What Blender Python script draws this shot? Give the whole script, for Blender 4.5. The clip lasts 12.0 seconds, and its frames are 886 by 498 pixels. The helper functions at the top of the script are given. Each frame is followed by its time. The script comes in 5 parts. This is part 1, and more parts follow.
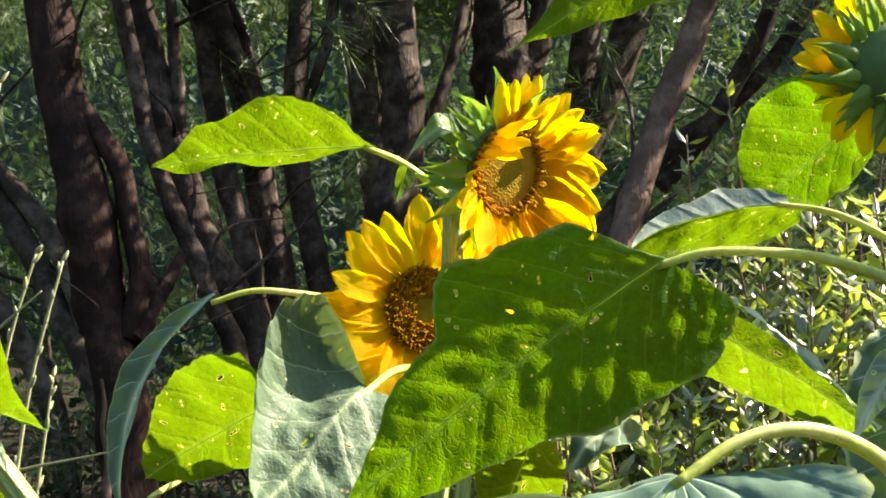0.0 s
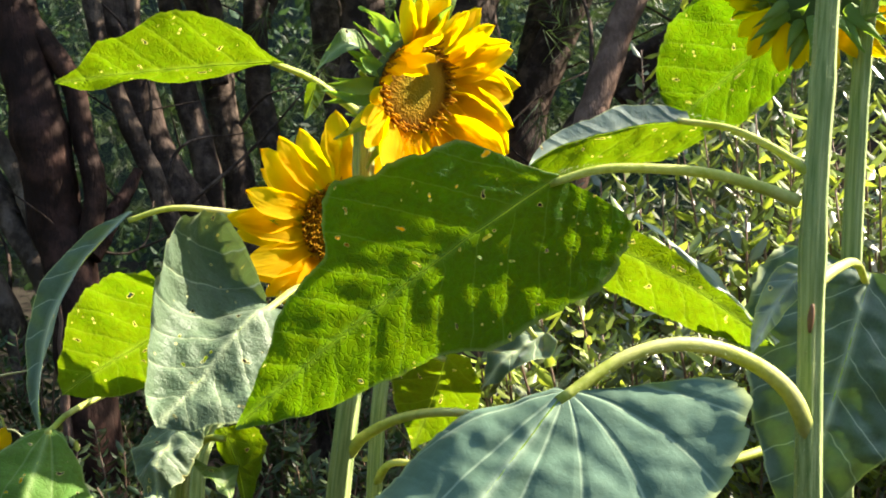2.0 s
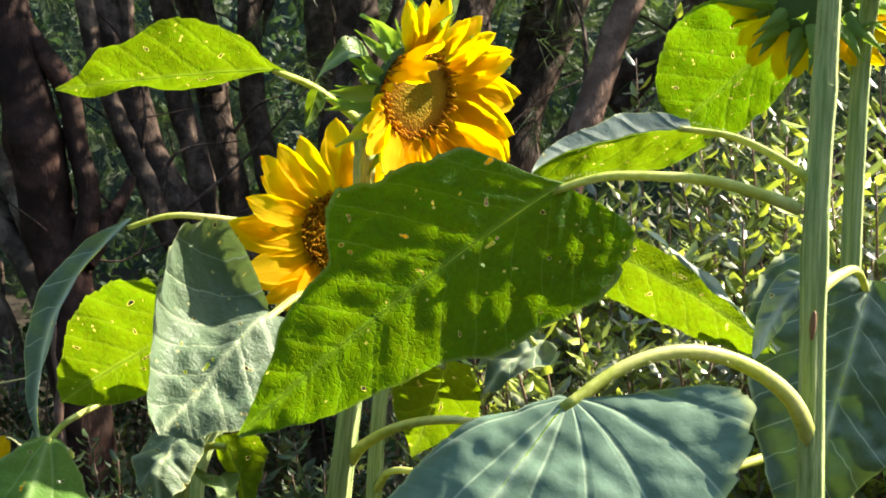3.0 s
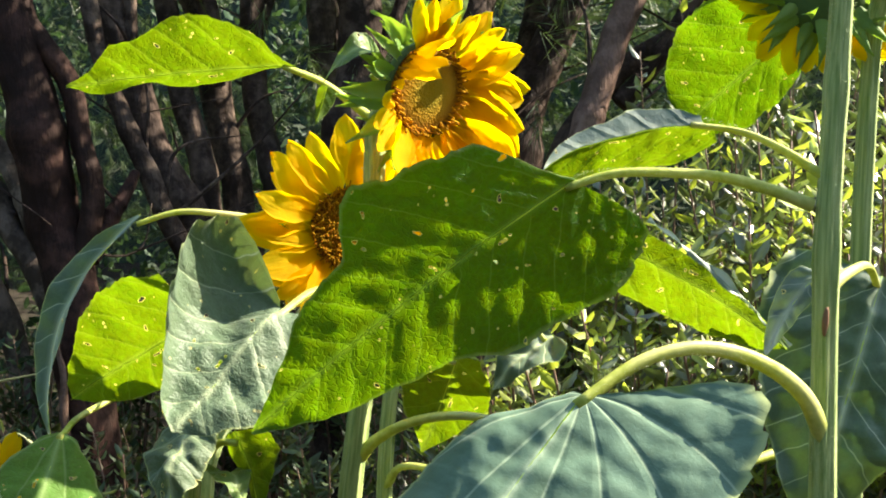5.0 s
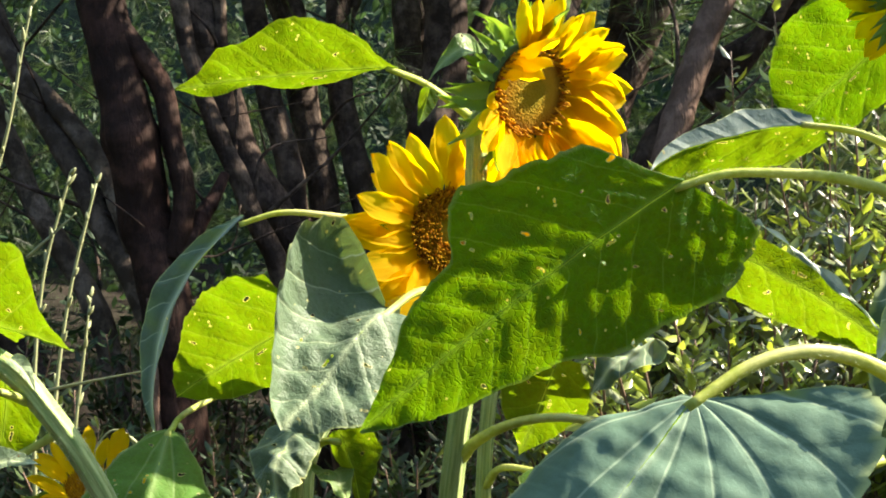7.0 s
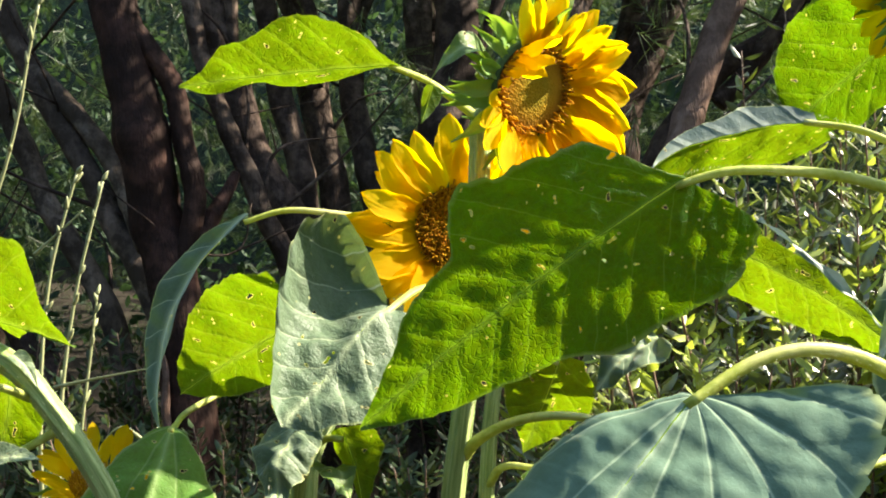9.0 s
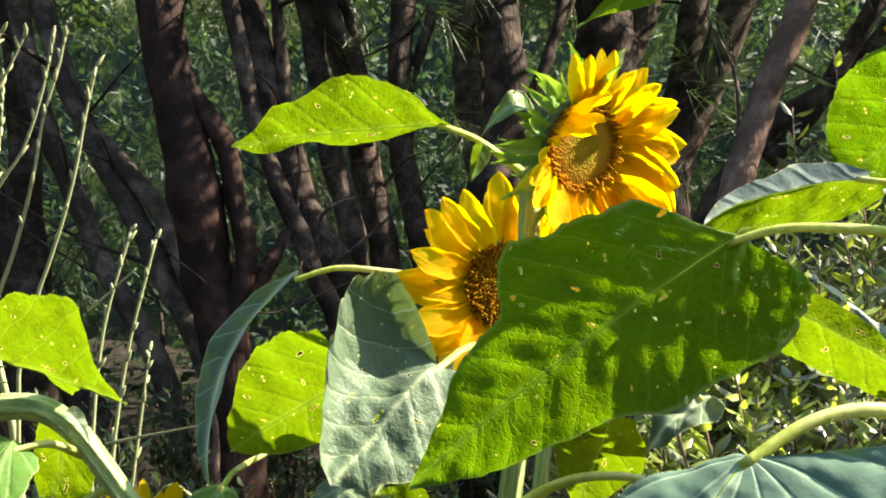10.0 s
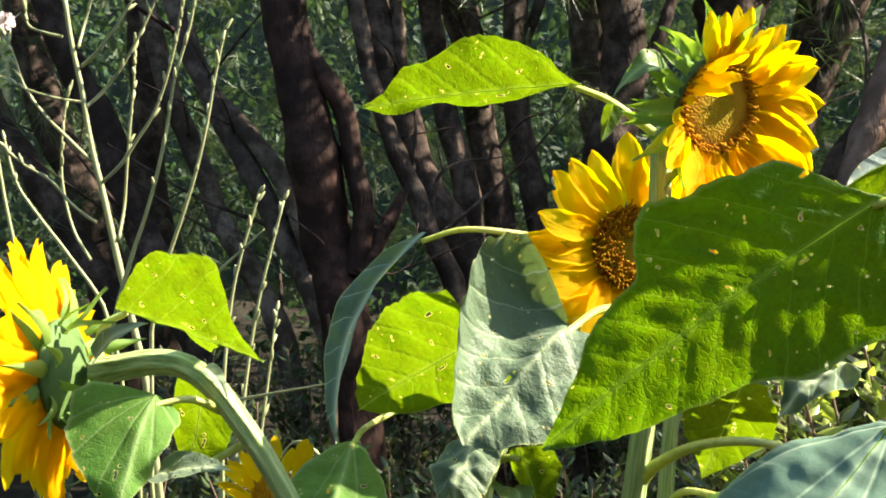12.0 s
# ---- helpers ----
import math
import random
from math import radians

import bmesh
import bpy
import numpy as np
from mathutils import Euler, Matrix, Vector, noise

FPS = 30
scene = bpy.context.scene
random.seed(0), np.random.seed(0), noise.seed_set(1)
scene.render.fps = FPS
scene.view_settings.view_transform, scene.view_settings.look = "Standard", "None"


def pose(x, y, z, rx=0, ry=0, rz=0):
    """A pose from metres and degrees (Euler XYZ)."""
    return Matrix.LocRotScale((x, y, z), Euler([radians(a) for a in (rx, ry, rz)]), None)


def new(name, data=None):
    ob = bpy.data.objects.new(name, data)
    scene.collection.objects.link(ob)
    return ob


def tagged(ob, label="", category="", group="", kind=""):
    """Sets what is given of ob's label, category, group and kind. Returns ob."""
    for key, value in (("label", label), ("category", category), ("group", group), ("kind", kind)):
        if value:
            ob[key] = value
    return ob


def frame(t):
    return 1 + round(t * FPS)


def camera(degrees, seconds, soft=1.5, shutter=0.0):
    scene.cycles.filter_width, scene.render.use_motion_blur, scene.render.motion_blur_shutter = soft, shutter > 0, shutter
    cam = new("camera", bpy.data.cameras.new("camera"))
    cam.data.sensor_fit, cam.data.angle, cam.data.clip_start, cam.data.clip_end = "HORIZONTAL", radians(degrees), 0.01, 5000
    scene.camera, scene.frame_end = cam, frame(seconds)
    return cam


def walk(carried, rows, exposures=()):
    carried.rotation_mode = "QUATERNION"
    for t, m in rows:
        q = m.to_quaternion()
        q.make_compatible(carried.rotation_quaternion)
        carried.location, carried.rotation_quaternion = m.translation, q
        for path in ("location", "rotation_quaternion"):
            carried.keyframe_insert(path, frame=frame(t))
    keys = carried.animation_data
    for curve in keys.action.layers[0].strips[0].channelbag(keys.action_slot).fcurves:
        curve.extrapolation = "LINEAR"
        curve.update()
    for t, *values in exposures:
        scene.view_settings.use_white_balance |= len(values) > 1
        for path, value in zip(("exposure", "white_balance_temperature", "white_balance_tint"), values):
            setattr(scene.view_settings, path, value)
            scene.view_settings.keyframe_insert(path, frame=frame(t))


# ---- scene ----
# The camera: held by hand, almost on one spot, turning a little
cam = camera(40.3, 12.0, soft=1.9)
PATH = [
    (0.0, pose(-0.0380, 0, 1.3982, 89.056, 0, 1.025) @ pose(0, 0, 0, 0, 0, 0.178)),
    (0.5, pose(-0.0299, 0, 1.3990, 87.986, 0, 0.268) @ pose(0, 0, 0, 0, 0, 0.128)),
    (1.0, pose(-0.0029, 0, 1.3979, 86.048, 0, -0.087) @ pose(0, 0, 0, 0, 0, 0.108)),
    (1.5, pose(0.0307, 0, 1.3978, 85.522, 0, -0.018) @ pose(0, 0, 0, 0, 0, 0.096)),
    (2.0, pose(0.0381, 0, 1.4000, 85.051, 0, 0.139) @ pose(0, 0, 0, 0, 0, 0.078)),
    (2.5, pose(0.0342, 0, 1.4008, 85.065, 0, -0.048) @ pose(0, 0, 0, 0, 0, 0.104)),
    (3.0, pose(0.0280, 0, 1.3995, 85.428, 0, -0.272) @ pose(0, 0, 0, 0, 0, 0.139)),
    (3.2, pose(0.0270, 0, 1.3999, 85.107, 0, -0.280) @ pose(0, 0, 0, 0, 0, 0.126)),
    (4.8, pose(0.0200, 0, 1.4022, 85.350, 0, -0.648) @ pose(0, 0, 0, 0, 0, 0.029)),
    (5.0, pose(0.0171, 0, 1.4028, 85.098, 0, -0.257) @ pose(0, 0, 0, 0, 0, 0.046)),
    (5.5, pose(0.0000, 0, 1.4031, 85.000, 0, 0.000) @ pose(0, 0, 0, 0, 0, 0.052)),
    (6.0, pose(-0.0128, 0, 1.4029, 84.730, 0, 0.426) @ pose(0, 0, 0, 0, 0, 0.032)),
    (6.5, pose(-0.0087, 0, 1.4015, 84.837, 0, 2.087) @ pose(0, 0, 0, 0, 0, -0.043)),
    (7.0, pose(-0.0085, 0, 1.4018, 85.187, 0, 3.441) @ pose(0, 0, 0, 0, 0, -0.085)),
    (7.2, pose(-0.0128, 0, 1.4018, 84.380, 0, 3.659) @ pose(0, 0, 0, 0, 0, -0.081)),
    (8.8, pose(-0.0062, 0, 1.3990, 85.111, 0, 3.611) @ pose(0, 0, 0, 0, 0, -0.032)),
    (9.0, pose(0.0030, 0, 1.3992, 85.199, 0, 4.094) @ pose(0, 0, 0, 0, 0, -0.033)),
    (9.5, pose(0.0110, 0, 1.4004, 85.760, 0, 5.143) @ pose(0, 0, 0, 0, 0, -0.084)),
    (10.0, pose(0.0028, 0, 1.3996, 87.927, 0, 6.433) @ pose(0, 0, 0, 0, 0, -0.173)),
    (10.5, pose(-0.0246, 0, 1.3985, 88.325, 0, 7.734) @ pose(0, 0, 0, 0, 0, -0.187)),
    (11.0, pose(-0.0321, 0, 1.3980, 87.606, 0, 7.232) @ pose(0, 0, 0, 0, 0, -0.146)),
    (11.5, pose(-0.0295, 0, 1.3976, 86.064, 0, 7.150) @ pose(0, 0, 0, 0, 0, -0.100)),
    (12.0, pose(-0.0182, 0, 1.3985, 86.155, 0, 11.635) @ pose(0, 0, 0, 0, 0, -0.175)),
]
walk(cam, PATH, [(0.0, 2.48, 6850, 10), (5.5, 2.48, 6850, 10), (6.5, 2.43, 6850, 10), (9.0, 2.43, 6850, 10), (10.0, 2.53, 6850, 10), (12.0, 2.57, 6850, 10)])

# Daylight: a high sun behind the plants, a clear sky behind the camera
SUN = Vector((0.72, 0.23, 0.65)).normalized()
world = bpy.data.worlds.new("sky")
scene.world = world
world.use_nodes = True
wn = world.node_tree.nodes
sky = wn.new("ShaderNodeTexSky")
sky.sky_type = "NISHITA"
sky.sun_disc = False
sky.sun_elevation = math.asin(SUN.z)
sky.sun_rotation = math.atan2(SUN.x, SUN.y)
wn["Background"].inputs[1].default_value = 0.115
world.node_tree.links.new(sky.outputs[0], wn["Background"].inputs[0])
sun = new("sun", bpy.data.lights.new("sun", "SUN"))
sun.data.energy = 4.5
sun.data.angle = radians(0.55)
sun.data.color = (1.0, 0.905, 0.79)
sun.matrix_world = Matrix.Translation((4, 4, 8)) @ (-SUN).to_track_quat("-Z", "Y").to_matrix().to_4x4()


# ---- materials ----
class Mat:
    """A node material with short ways to add and join nodes."""

    def __init__(self, name):
        self.m = bpy.data.materials.new(name)
        self.m.use_nodes = True
        self.n = self.m.node_tree.nodes
        self.l = self.m.node_tree.links
        self.p = self.n["Principled BSDF"]
        self.out = self.n["Material Output"]

    def put(self, value, socket):
        if isinstance(value, bpy.types.NodeSocket):
            self.l.new(value, socket)
        else:
            socket.default_value = value

    def coords(self, kind="Object"):
        return self.n.new("ShaderNodeTexCoord").outputs[kind]

    def noise(self, scale, detail=4, rough=0.6, vec=None, stretch=None):
        t = self.n.new("ShaderNodeTexNoise")
        t.inputs["Scale"].default_value = scale
        t.inputs["Detail"].default_value = detail
        t.inputs["Roughness"].default_value = rough
        v = vec or self.coords()
        if stretch:
            mp = self.n.new("ShaderNodeMapping")
            mp.inputs["Scale"].default_value = stretch
            self.l.new(v, mp.inputs["Vector"])
            v = mp.outputs[0]
        self.l.new(v, t.inputs["Vector"])
        return t.outputs["Fac"]

    def voronoi(self, scale, vec=None, feature="F1", out="Distance"):
        t = self.n.new("ShaderNodeTexVoronoi")
        t.feature = feature
        t.inputs["Scale"].default_value = scale
        self.l.new(vec or self.coords(), t.inputs["Vector"])
        return t.outputs[out]

    def ramp(self, fac, *stops):
        r = self.n.new("ShaderNodeValToRGB")
        e = r.color_ramp.elements
        while len(e) < len(stops):
            e.new(0.5)
        for i, (pos, col) in enumerate(stops):
            e[i].position = pos
            e[i].color = (*col, 1) if isinstance(col, tuple) else (col, col, col, 1)
        self.l.new(fac, r.inputs[0])
        return r.outputs[0]

    def math(self, op, a, b=0.0, c=0.0):
        t = self.n.new("ShaderNodeMath")
        t.operation = op
        for i, v in enumerate((a, b, c)):
            self.put(v, t.inputs[i])
        return t.outputs[0]

    def mix(self, fac, a, b, blend="MIX"):
        t = self.n.new("ShaderNodeMix")
        t.data_type = "RGBA"
        t.blend_type = blend
        self.put(fac, t.inputs[0])
        for v, s in ((a, t.inputs[6]), (b, t.inputs[7])):
            self.put((*v, 1) if isinstance(v, tuple) else v, s)
        return t.outputs[2]

    def bump(self, height, strength=0.5, dist=0.002):
        b = self.n.new("ShaderNodeBump")
        b.inputs["Strength"].default_value = strength
        b.inputs["Distance"].default_value = dist
        self.l.new(height, b.inputs["Height"])
        return b.outputs[0]

    def random(self):
        return self.n.new("ShaderNodeObjectInfo").outputs["Random"]

    def island(self):
        return self.n.new("ShaderNodeNewGeometry").outputs["Random Per Island"]

    def shift(self, col, fac, hue=0.03, val=0.3):
        h = self.n.new("ShaderNodeHueSaturation")
        self.put(self.math("MULTIPLY_ADD", fac, hue, 0.5 - hue / 2), h.inputs["Hue"])
        self.put(self.math("MULTIPLY_ADD", fac, val, 1 - val / 2), h.inputs["Value"])
        self.put(col if isinstance(col, bpy.types.NodeSocket) else (*col, 1), h.inputs["Color"])
        return h.outputs[0]

    def set(self, col=None, rough=None, normal=None, spec=None):
        if col is not None:
            self.put((*col, 1) if isinstance(col, tuple) else col, self.p.inputs["Base Color"])
        if rough is not None:
            self.put(rough, self.p.inputs["Roughness"])
        if normal is not None:
            self.put(normal, self.p.inputs["Normal"])
        if spec is not None:
            self.put(spec, self.p.inputs["Specular IOR Level"])
        return self

    def translucent(self, col, fac, normal=None):
        t = self.n.new("ShaderNodeBsdfTranslucent")
        self.put((*col, 1) if isinstance(col, tuple) else col, t.inputs[0])
        if normal is not None:
            self.l.new(normal, t.inputs["Normal"])
        m = self.n.new("ShaderNodeMixShader")
        self.put(fac, m.inputs[0])
        self.l.new(self.p.outputs[0], m.inputs[1])
        self.l.new(t.outputs[0], m.inputs[2])
        self.l.new(m.outputs[0], self.out.inputs[0])
        return m.outputs[0]


def leaf_material(name, top, glow, fac, rough=0.5, vein=(0.35, 0.42, 0.16), relief=0.6, sheen=0.0, holes=True, coarse=9.0, gloss=0.45, web=0.22, radial=0.0):
    """A sunflower leaf: net of veins, quilted relief, spots and small eaten holes; uv is metres from the leaf's foot."""
    M = Mat(name)
    uv = M.coords("UV")
    sep = M.n.new("ShaderNodeSeparateXYZ")
    M.l.new(uv, sep.inputs[0])
    au = M.math("ABSOLUTE", sep.outputs[0])
    wob = M.noise(22, 2, vec=uv)
    q = M.math("SUBTRACT", sep.outputs[1], M.math("MULTIPLY", au, 0.85))
    q = M.math("ADD", M.math("MULTIPLY", q, 26.0), M.math("MULTIPLY", wob, 0.5))
    if radial:
        far = M.math("SQRT", M.math("ADD", M.math("MULTIPLY", au, au), M.math("MULTIPLY", sep.outputs[1], sep.outputs[1])))
        q = M.math("MULTIPLY", M.math("ARCTAN2", au, sep.outputs[1]), M.math("MULTIPLY_ADD", far, 4.0, radial))
    tri = M.math("ABSOLUTE", M.math("SUBTRACT", M.math("FRACT", q), 0.5))
    lateral = M.ramp(M.math("MULTIPLY", tri, far), (0.0, 0.9), (0.0024, 0.0)) if radial else M.ramp(tri, (0.0, 0.9), (0.035, 0.0))
    mid = M.ramp(au, (0.0, 1.0), (0.0032, 0.75), (0.0042, 0.0))
    warp = M.n.new("ShaderNodeTexNoise")
    warp.inputs["Scale"].default_value = 60
    M.l.new(uv, warp.inputs["Vector"])
    bent = M.mix(0.02, uv, warp.outputs["Color"], "ADD")
    net = M.voronoi(150, vec=bent, feature="DISTANCE_TO_EDGE")
    netm = M.ramp(net, (0.0, 0.4), (0.10, 0.0))
    mesh2 = M.ramp(M.voronoi(46, vec=bent, feature="DISTANCE_TO_EDGE"), (0.0, 0.30), (0.05, 0.0))
    veins = M.math("MAXIMUM", M.math("MULTIPLY", lateral, 0.8), mid)
    allv = M.math("MAXIMUM", veins, M.math("MULTIPLY", M.math("MAXIMUM", netm, mesh2), web))
    quilt = M.math("ADD", M.math("MULTIPLY", M.noise(38, 5, 0.7, vec=uv), 0.6), M.math("MULTIPLY", M.noise(11, 3, 0.5, vec=uv), 0.4))
    base = M.shift(top, M.ramp(quilt, (0.3, 0.0), (0.7, 1.0)), 0.03, 0.4)
    spots = M.ramp(M.voronoi(70, vec=uv), (0.0, 1.0), (0.08, 1.0), (0.12, 0.0))
    keep = M.ramp(M.noise(35, 1, vec=uv), (0.5, 0.0), (0.56, 1.0))
    spots = M.math("MULTIPLY", spots, keep) if holes else M.math("MULTIPLY", spots, 0.0)
    cell = M.voronoi(52, vec=bent)
    some = M.ramp(M.noise(17, 1, vec=uv), (0.43, 0.0), (0.44, 1.0))
    ring = M.math("MULTIPLY", M.ramp(cell, (0.0, 1.0), (0.120, 1.0), (0.134, 0.0)), some)
    if holes:
        spots = M.math("MAXIMUM", spots, ring)
    col = M.mix(allv, base, vein)
    col = M.mix(spots, col, (0.42, 0.40, 0.16))
    at = M.n.new("ShaderNodeAttribute")
    at.attribute_name = "margin"
    margin = M.ramp(at.outputs["Fac"], (0.94, 0.0), (0.985, 0.7))
    col = M.mix(margin, col, (0.36, 0.42, 0.16))
    height = M.math("ADD", M.math("MULTIPLY", M.noise(coarse * 6, 4, vec=uv), 0.8), M.math("MULTIPLY", M.math("SUBTRACT", 1.0, M.ramp(tri, (0.0, 1.0), (0.16, 0.0))), 0.35))
    height = M.math("ADD", height, M.math("MULTIPLY", netm, -1.4 * web))
    height = M.math("ADD", height, M.math("MULTIPLY", mesh2, -0.22 * web))
    nrm = M.bump(height, relief, 0.004)
    M.set(col, rough, nrm, gloss)
    if sheen:
        M.p.inputs["Sheen Weight"].default_value = sheen
        M.p.inputs["Sheen Roughness"].default_value = 0.45
        M.p.inputs["Sheen Tint"].default_value = (0.85, 0.95, 1.0, 1)
    fleck = M.noise(150, 3, 0.7, vec=uv)
    g = M.shift(glow, M.ramp(quilt, (0.3, 0.0), (0.7, 1.0)), 0.03, 0.35)
    g = M.shift(g, M.ramp(fleck, (0.3, 0.0), (0.7, 1.0)), 0.02, 0.35)
    g = M.mix(M.math("MULTIPLY", allv, 0.85), g, (glow[0] * 1.5, glow[1] * 1.35, glow[2] * 8))
    g = M.mix(spots, g, (0.75, 0.7, 0.12))
    sh = M.translucent(g, fac, nrm)
    if holes:
        core = M.ramp(cell, (0.0, 1.0), (0.092, 1.0), (0.100, 0.0))
        tr = M.n.new("ShaderNodeBsdfTransparent")
        mx = M.n.new("ShaderNodeMixShader")
        M.put(M.math("MULTIPLY", core, some), mx.inputs[0])
        M.l.new(sh, mx.inputs[1])
        M.l.new(tr.outputs[0], mx.inputs[2])
        M.l.new(mx.outputs[0], M.out.inputs[0])
    return M.m


LEAF = leaf_material("sunflower_leaf", (0.036, 0.100, 0.008), (0.128, 0.210, 0.002), 0.58, 0.55, (0.12, 0.22, 0.04), 0.6, gloss=0.12, web=0.3)
LEAF_DEEP = leaf_material("sunflower_leaf_deep_green", (0.024, 0.088, 0.006), (0.120, 0.232, 0.002), 0.60, 0.55, (0.11, 0.21, 0.05), 0.55, gloss=0.08, web=0.35)
# hairy upper sides: the sky's sheen is put into a greyer base colour
SKY_GREY = leaf_material("sunflower_leaf_upper_side", (0.066, 0.112, 0.064), (0.07, 0.14, 0.02), 0.12, 0.45, (0.36, 0.44, 0.27), 0.32, 0.12, False, 3.5, 0.2, 0.09)
SKY_GREY_FAN = leaf_material("sunflower_leaf_fan_veined", (0.092, 0.160, 0.105), (0.07, 0.14, 0.02), 0.12, 0.62, (0.33, 0.43, 0.27), 0.4, 0.06, False, 5.0, 0.12, 0.05, 1.75)
GREEN_TOP = leaf_material("sunflower_leaf_green_side", (0.105, 0.190, 0.042), (0.16, 0.28, 0.01), 0.38, 0.45, (0.34, 0.44, 0.17), 0.7, 0.1, True, 7.0, 0.35, 0.2)
GREEN_RIB = leaf_material("sunflower_leaf_green_fan_veined", (0.085, 0.195, 0.030), (0.17, 0.30, 0.01), 0.48, 0.6, (0.24, 0.36, 0.12), 0.6, 0.0, True, 7.0, 0.12, 0.2, 1.75)
PALE = leaf_material("sunflower_leaf_pale", (0.080, 0.122, 0.066), (0.16, 0.24, 0.05), 0.14, 0.5, (0.30, 0.36, 0.20), 0.8, 0.08, True, 15.0, 0.2, 0.12)
# lighter teal-grey upper side; brightness from the sky is painted into it
HOARY_SKYLIT = leaf_material("sunflower_leaf_hoary_skylit", (0.100, 0.155, 0.128), (0.12, 0.20, 0.05), 0.15, 0.5, (0.26, 0.32, 0.22), 0.5, 0.12, True, 5.0, 0.35, 0.08)

M = Mat("sunflower_petal")
uv = M.coords("UV")
streak = M.noise(1.0, 3, vec=uv, stretch=(60, 2, 1))
pc = M.mix(streak, (0.85, 0.54, 0.006), (0.90, 0.63, 0.014))
pc = M.shift(pc, M.random(), 0.012, 0.12)
M.set(pc, 0.65, M.bump(streak, 0.3, 0.02), 0.08)
M.translucent(M.mix(streak, (0.98, 0.68, 0.003), (0.99, 0.75, 0.008)), 0.80)
PETAL = M.m

M = Mat("sunflower_disc")
d = M.noise(300, 3)
sep = M.n.new("ShaderNodeSeparateXYZ")
M.l.new(M.coords("UV"), sep.inputs[0])
ring = M.ramp(M.math("ADD", sep.outputs[0], M.math("MULTIPLY", M.math("SUBTRACT", d, 0.5), 0.25)), (0.30, (0.21, 0.16, 0.008)), (0.62, (0.34, 0.19, 0.009)), (0.95, (0.20, 0.075, 0.005)))
M.set(ring, 0.8, M.bump(M.voronoi(380), 0.4, 0.002), 0.1)
DISC = M.m
M = Mat("sunflower_floret")
M.set(M.shift((0.46, 0.235, 0.012), M.island(), 0.04, 0.6), 0.8, None, 0.05)
M.translucent((0.66, 0.36, 0.02), 0.35)
FLORET = M.m

M = Mat("sunflower_bract")
bn = M.noise(40, 4)
bc = M.shift(M.mix(bn, (0.08, 0.16, 0.03), (0.20, 0.32, 0.07)), M.random(), 0.03, 0.4)
M.set(bc, 0.65, M.bump(bn, 0.4, 0.001), 0.22)
M.translucent((0.28, 0.46, 0.03), 0.35)
BRACT = M.m

M = Mat("sunflower_cup")
cn = M.noise(90, 4)
M.set(M.mix(cn, (0.035, 0.075, 0.018), (0.09, 0.15, 0.04)), 0.65, M.bump(cn, 0.5, 0.002), 0.2)
CUP = M.m

M = Mat("sunflower_stalk")
lng = M.ramp(M.noise(1.0, 4, vec=M.coords("UV"), stretch=(260, 7, 1)), (0.32, 0.0), (0.66, 1.0))
fine = M.noise(260, 3)
sc = M.mix(lng, (0.13, 0.22, 0.04), (0.37, 0.45, 0.15))
sc = M.mix(M.ramp(M.noise(30, 5), (0.66, 0.0), (0.72, 0.7)), sc, (0.20, 0.12, 0.05))
M.set(sc, 0.55, M.bump(M.math("ADD", lng, M.math("MULTIPLY", fine, 0.5)), 0.5, 0.002), 0.4)
M.p.inputs["Sheen Weight"].default_value = 0.15
STALK = M.m

M = Mat("petiole_skin")
lng = M.ramp(M.noise(1.0, 4, stretch=(110, 110, 110)), (0.3, 0.0), (0.7, 1.0))
wide = M.ramp(M.noise(9, 2), (0.42, 0.0), (0.62, 0.6))
M.set(M.mix(wide, M.mix(lng, (0.27, 0.34, 0.035), (0.56, 0.60, 0.14)), (0.60, 0.56, 0.30)), 0.5, M.bump(M.noise(400, 2), 0.4, 0.001), 0.3)
M.translucent((0.55, 0.62, 0.06), 0.25)
PETIOLE = M.m

M = Mat("stalk_scar")
M.set(M.mix(M.noise(250, 3), (0.10, 0.05, 0.02), (0.26, 0.14, 0.06)), 0.8)
SCAR = M.m

M = Mat("leaf_midrib")
M.set(M.mix(M.noise(60, 3), (0.16, 0.25, 0.04), (0.26, 0.36, 0.09)), 0.5, None, 0.4)
M.translucent((0.62, 0.78, 0.10), 0.85)
MIDRIB = M.m

M = Mat("plant_hair")
M.set((0.50, 0.54, 0.36), 0.6, None, 0.2)
M.translucent((0.55, 0.6, 0.35), 0.4)
HAIR = M.m


def bark(name, dark, light, warm):
    M = Mat(name)
    v = M.noise(1.0, 6, 0.7, stretch=(20, 20, 7))
    big = M.noise(3.5, 3)
    col = M.ramp(v, (0.30, dark), (0.62, light), (0.8, warm))
    col = M.shift(M.mix(M.ramp(big, (0.35, 0.0), (0.7, 0.6)), col, warm), M.random(), 0.02, 0.35)
    col = M.mix(M.ramp(M.noise(11, 5, 0.7), (0.45, 0.85), (0.62, 0.0)), col, dark)
    mp = M.n.new("ShaderNodeMapping")
    mp.inputs["Scale"].default_value = (34, 34, 9)
    M.l.new(M.coords(), mp.inputs["Vector"])
    vt = M.n.new("ShaderNodeTexVoronoi")
    vt.feature = "DISTANCE_TO_EDGE"
    vt.inputs["Scale"].default_value = 1.0
    M.l.new(mp.outputs[0], vt.inputs["Vector"])
    crack = M.ramp(vt.outputs["Distance"], (0.0, 0.55), (0.12, 1.0))
    h = M.math("ADD", M.math("MULTIPLY", crack, 0.25), M.math("MULTIPLY", v, 1.6))
    col = M.mix(M.math("MULTIPLY", M.math("SUBTRACT", 1.0, crack), 0.2), col, dark)
    M.set(col, 0.75, M.bump(h, 0.8, 0.010), 0.1)
    return M.m


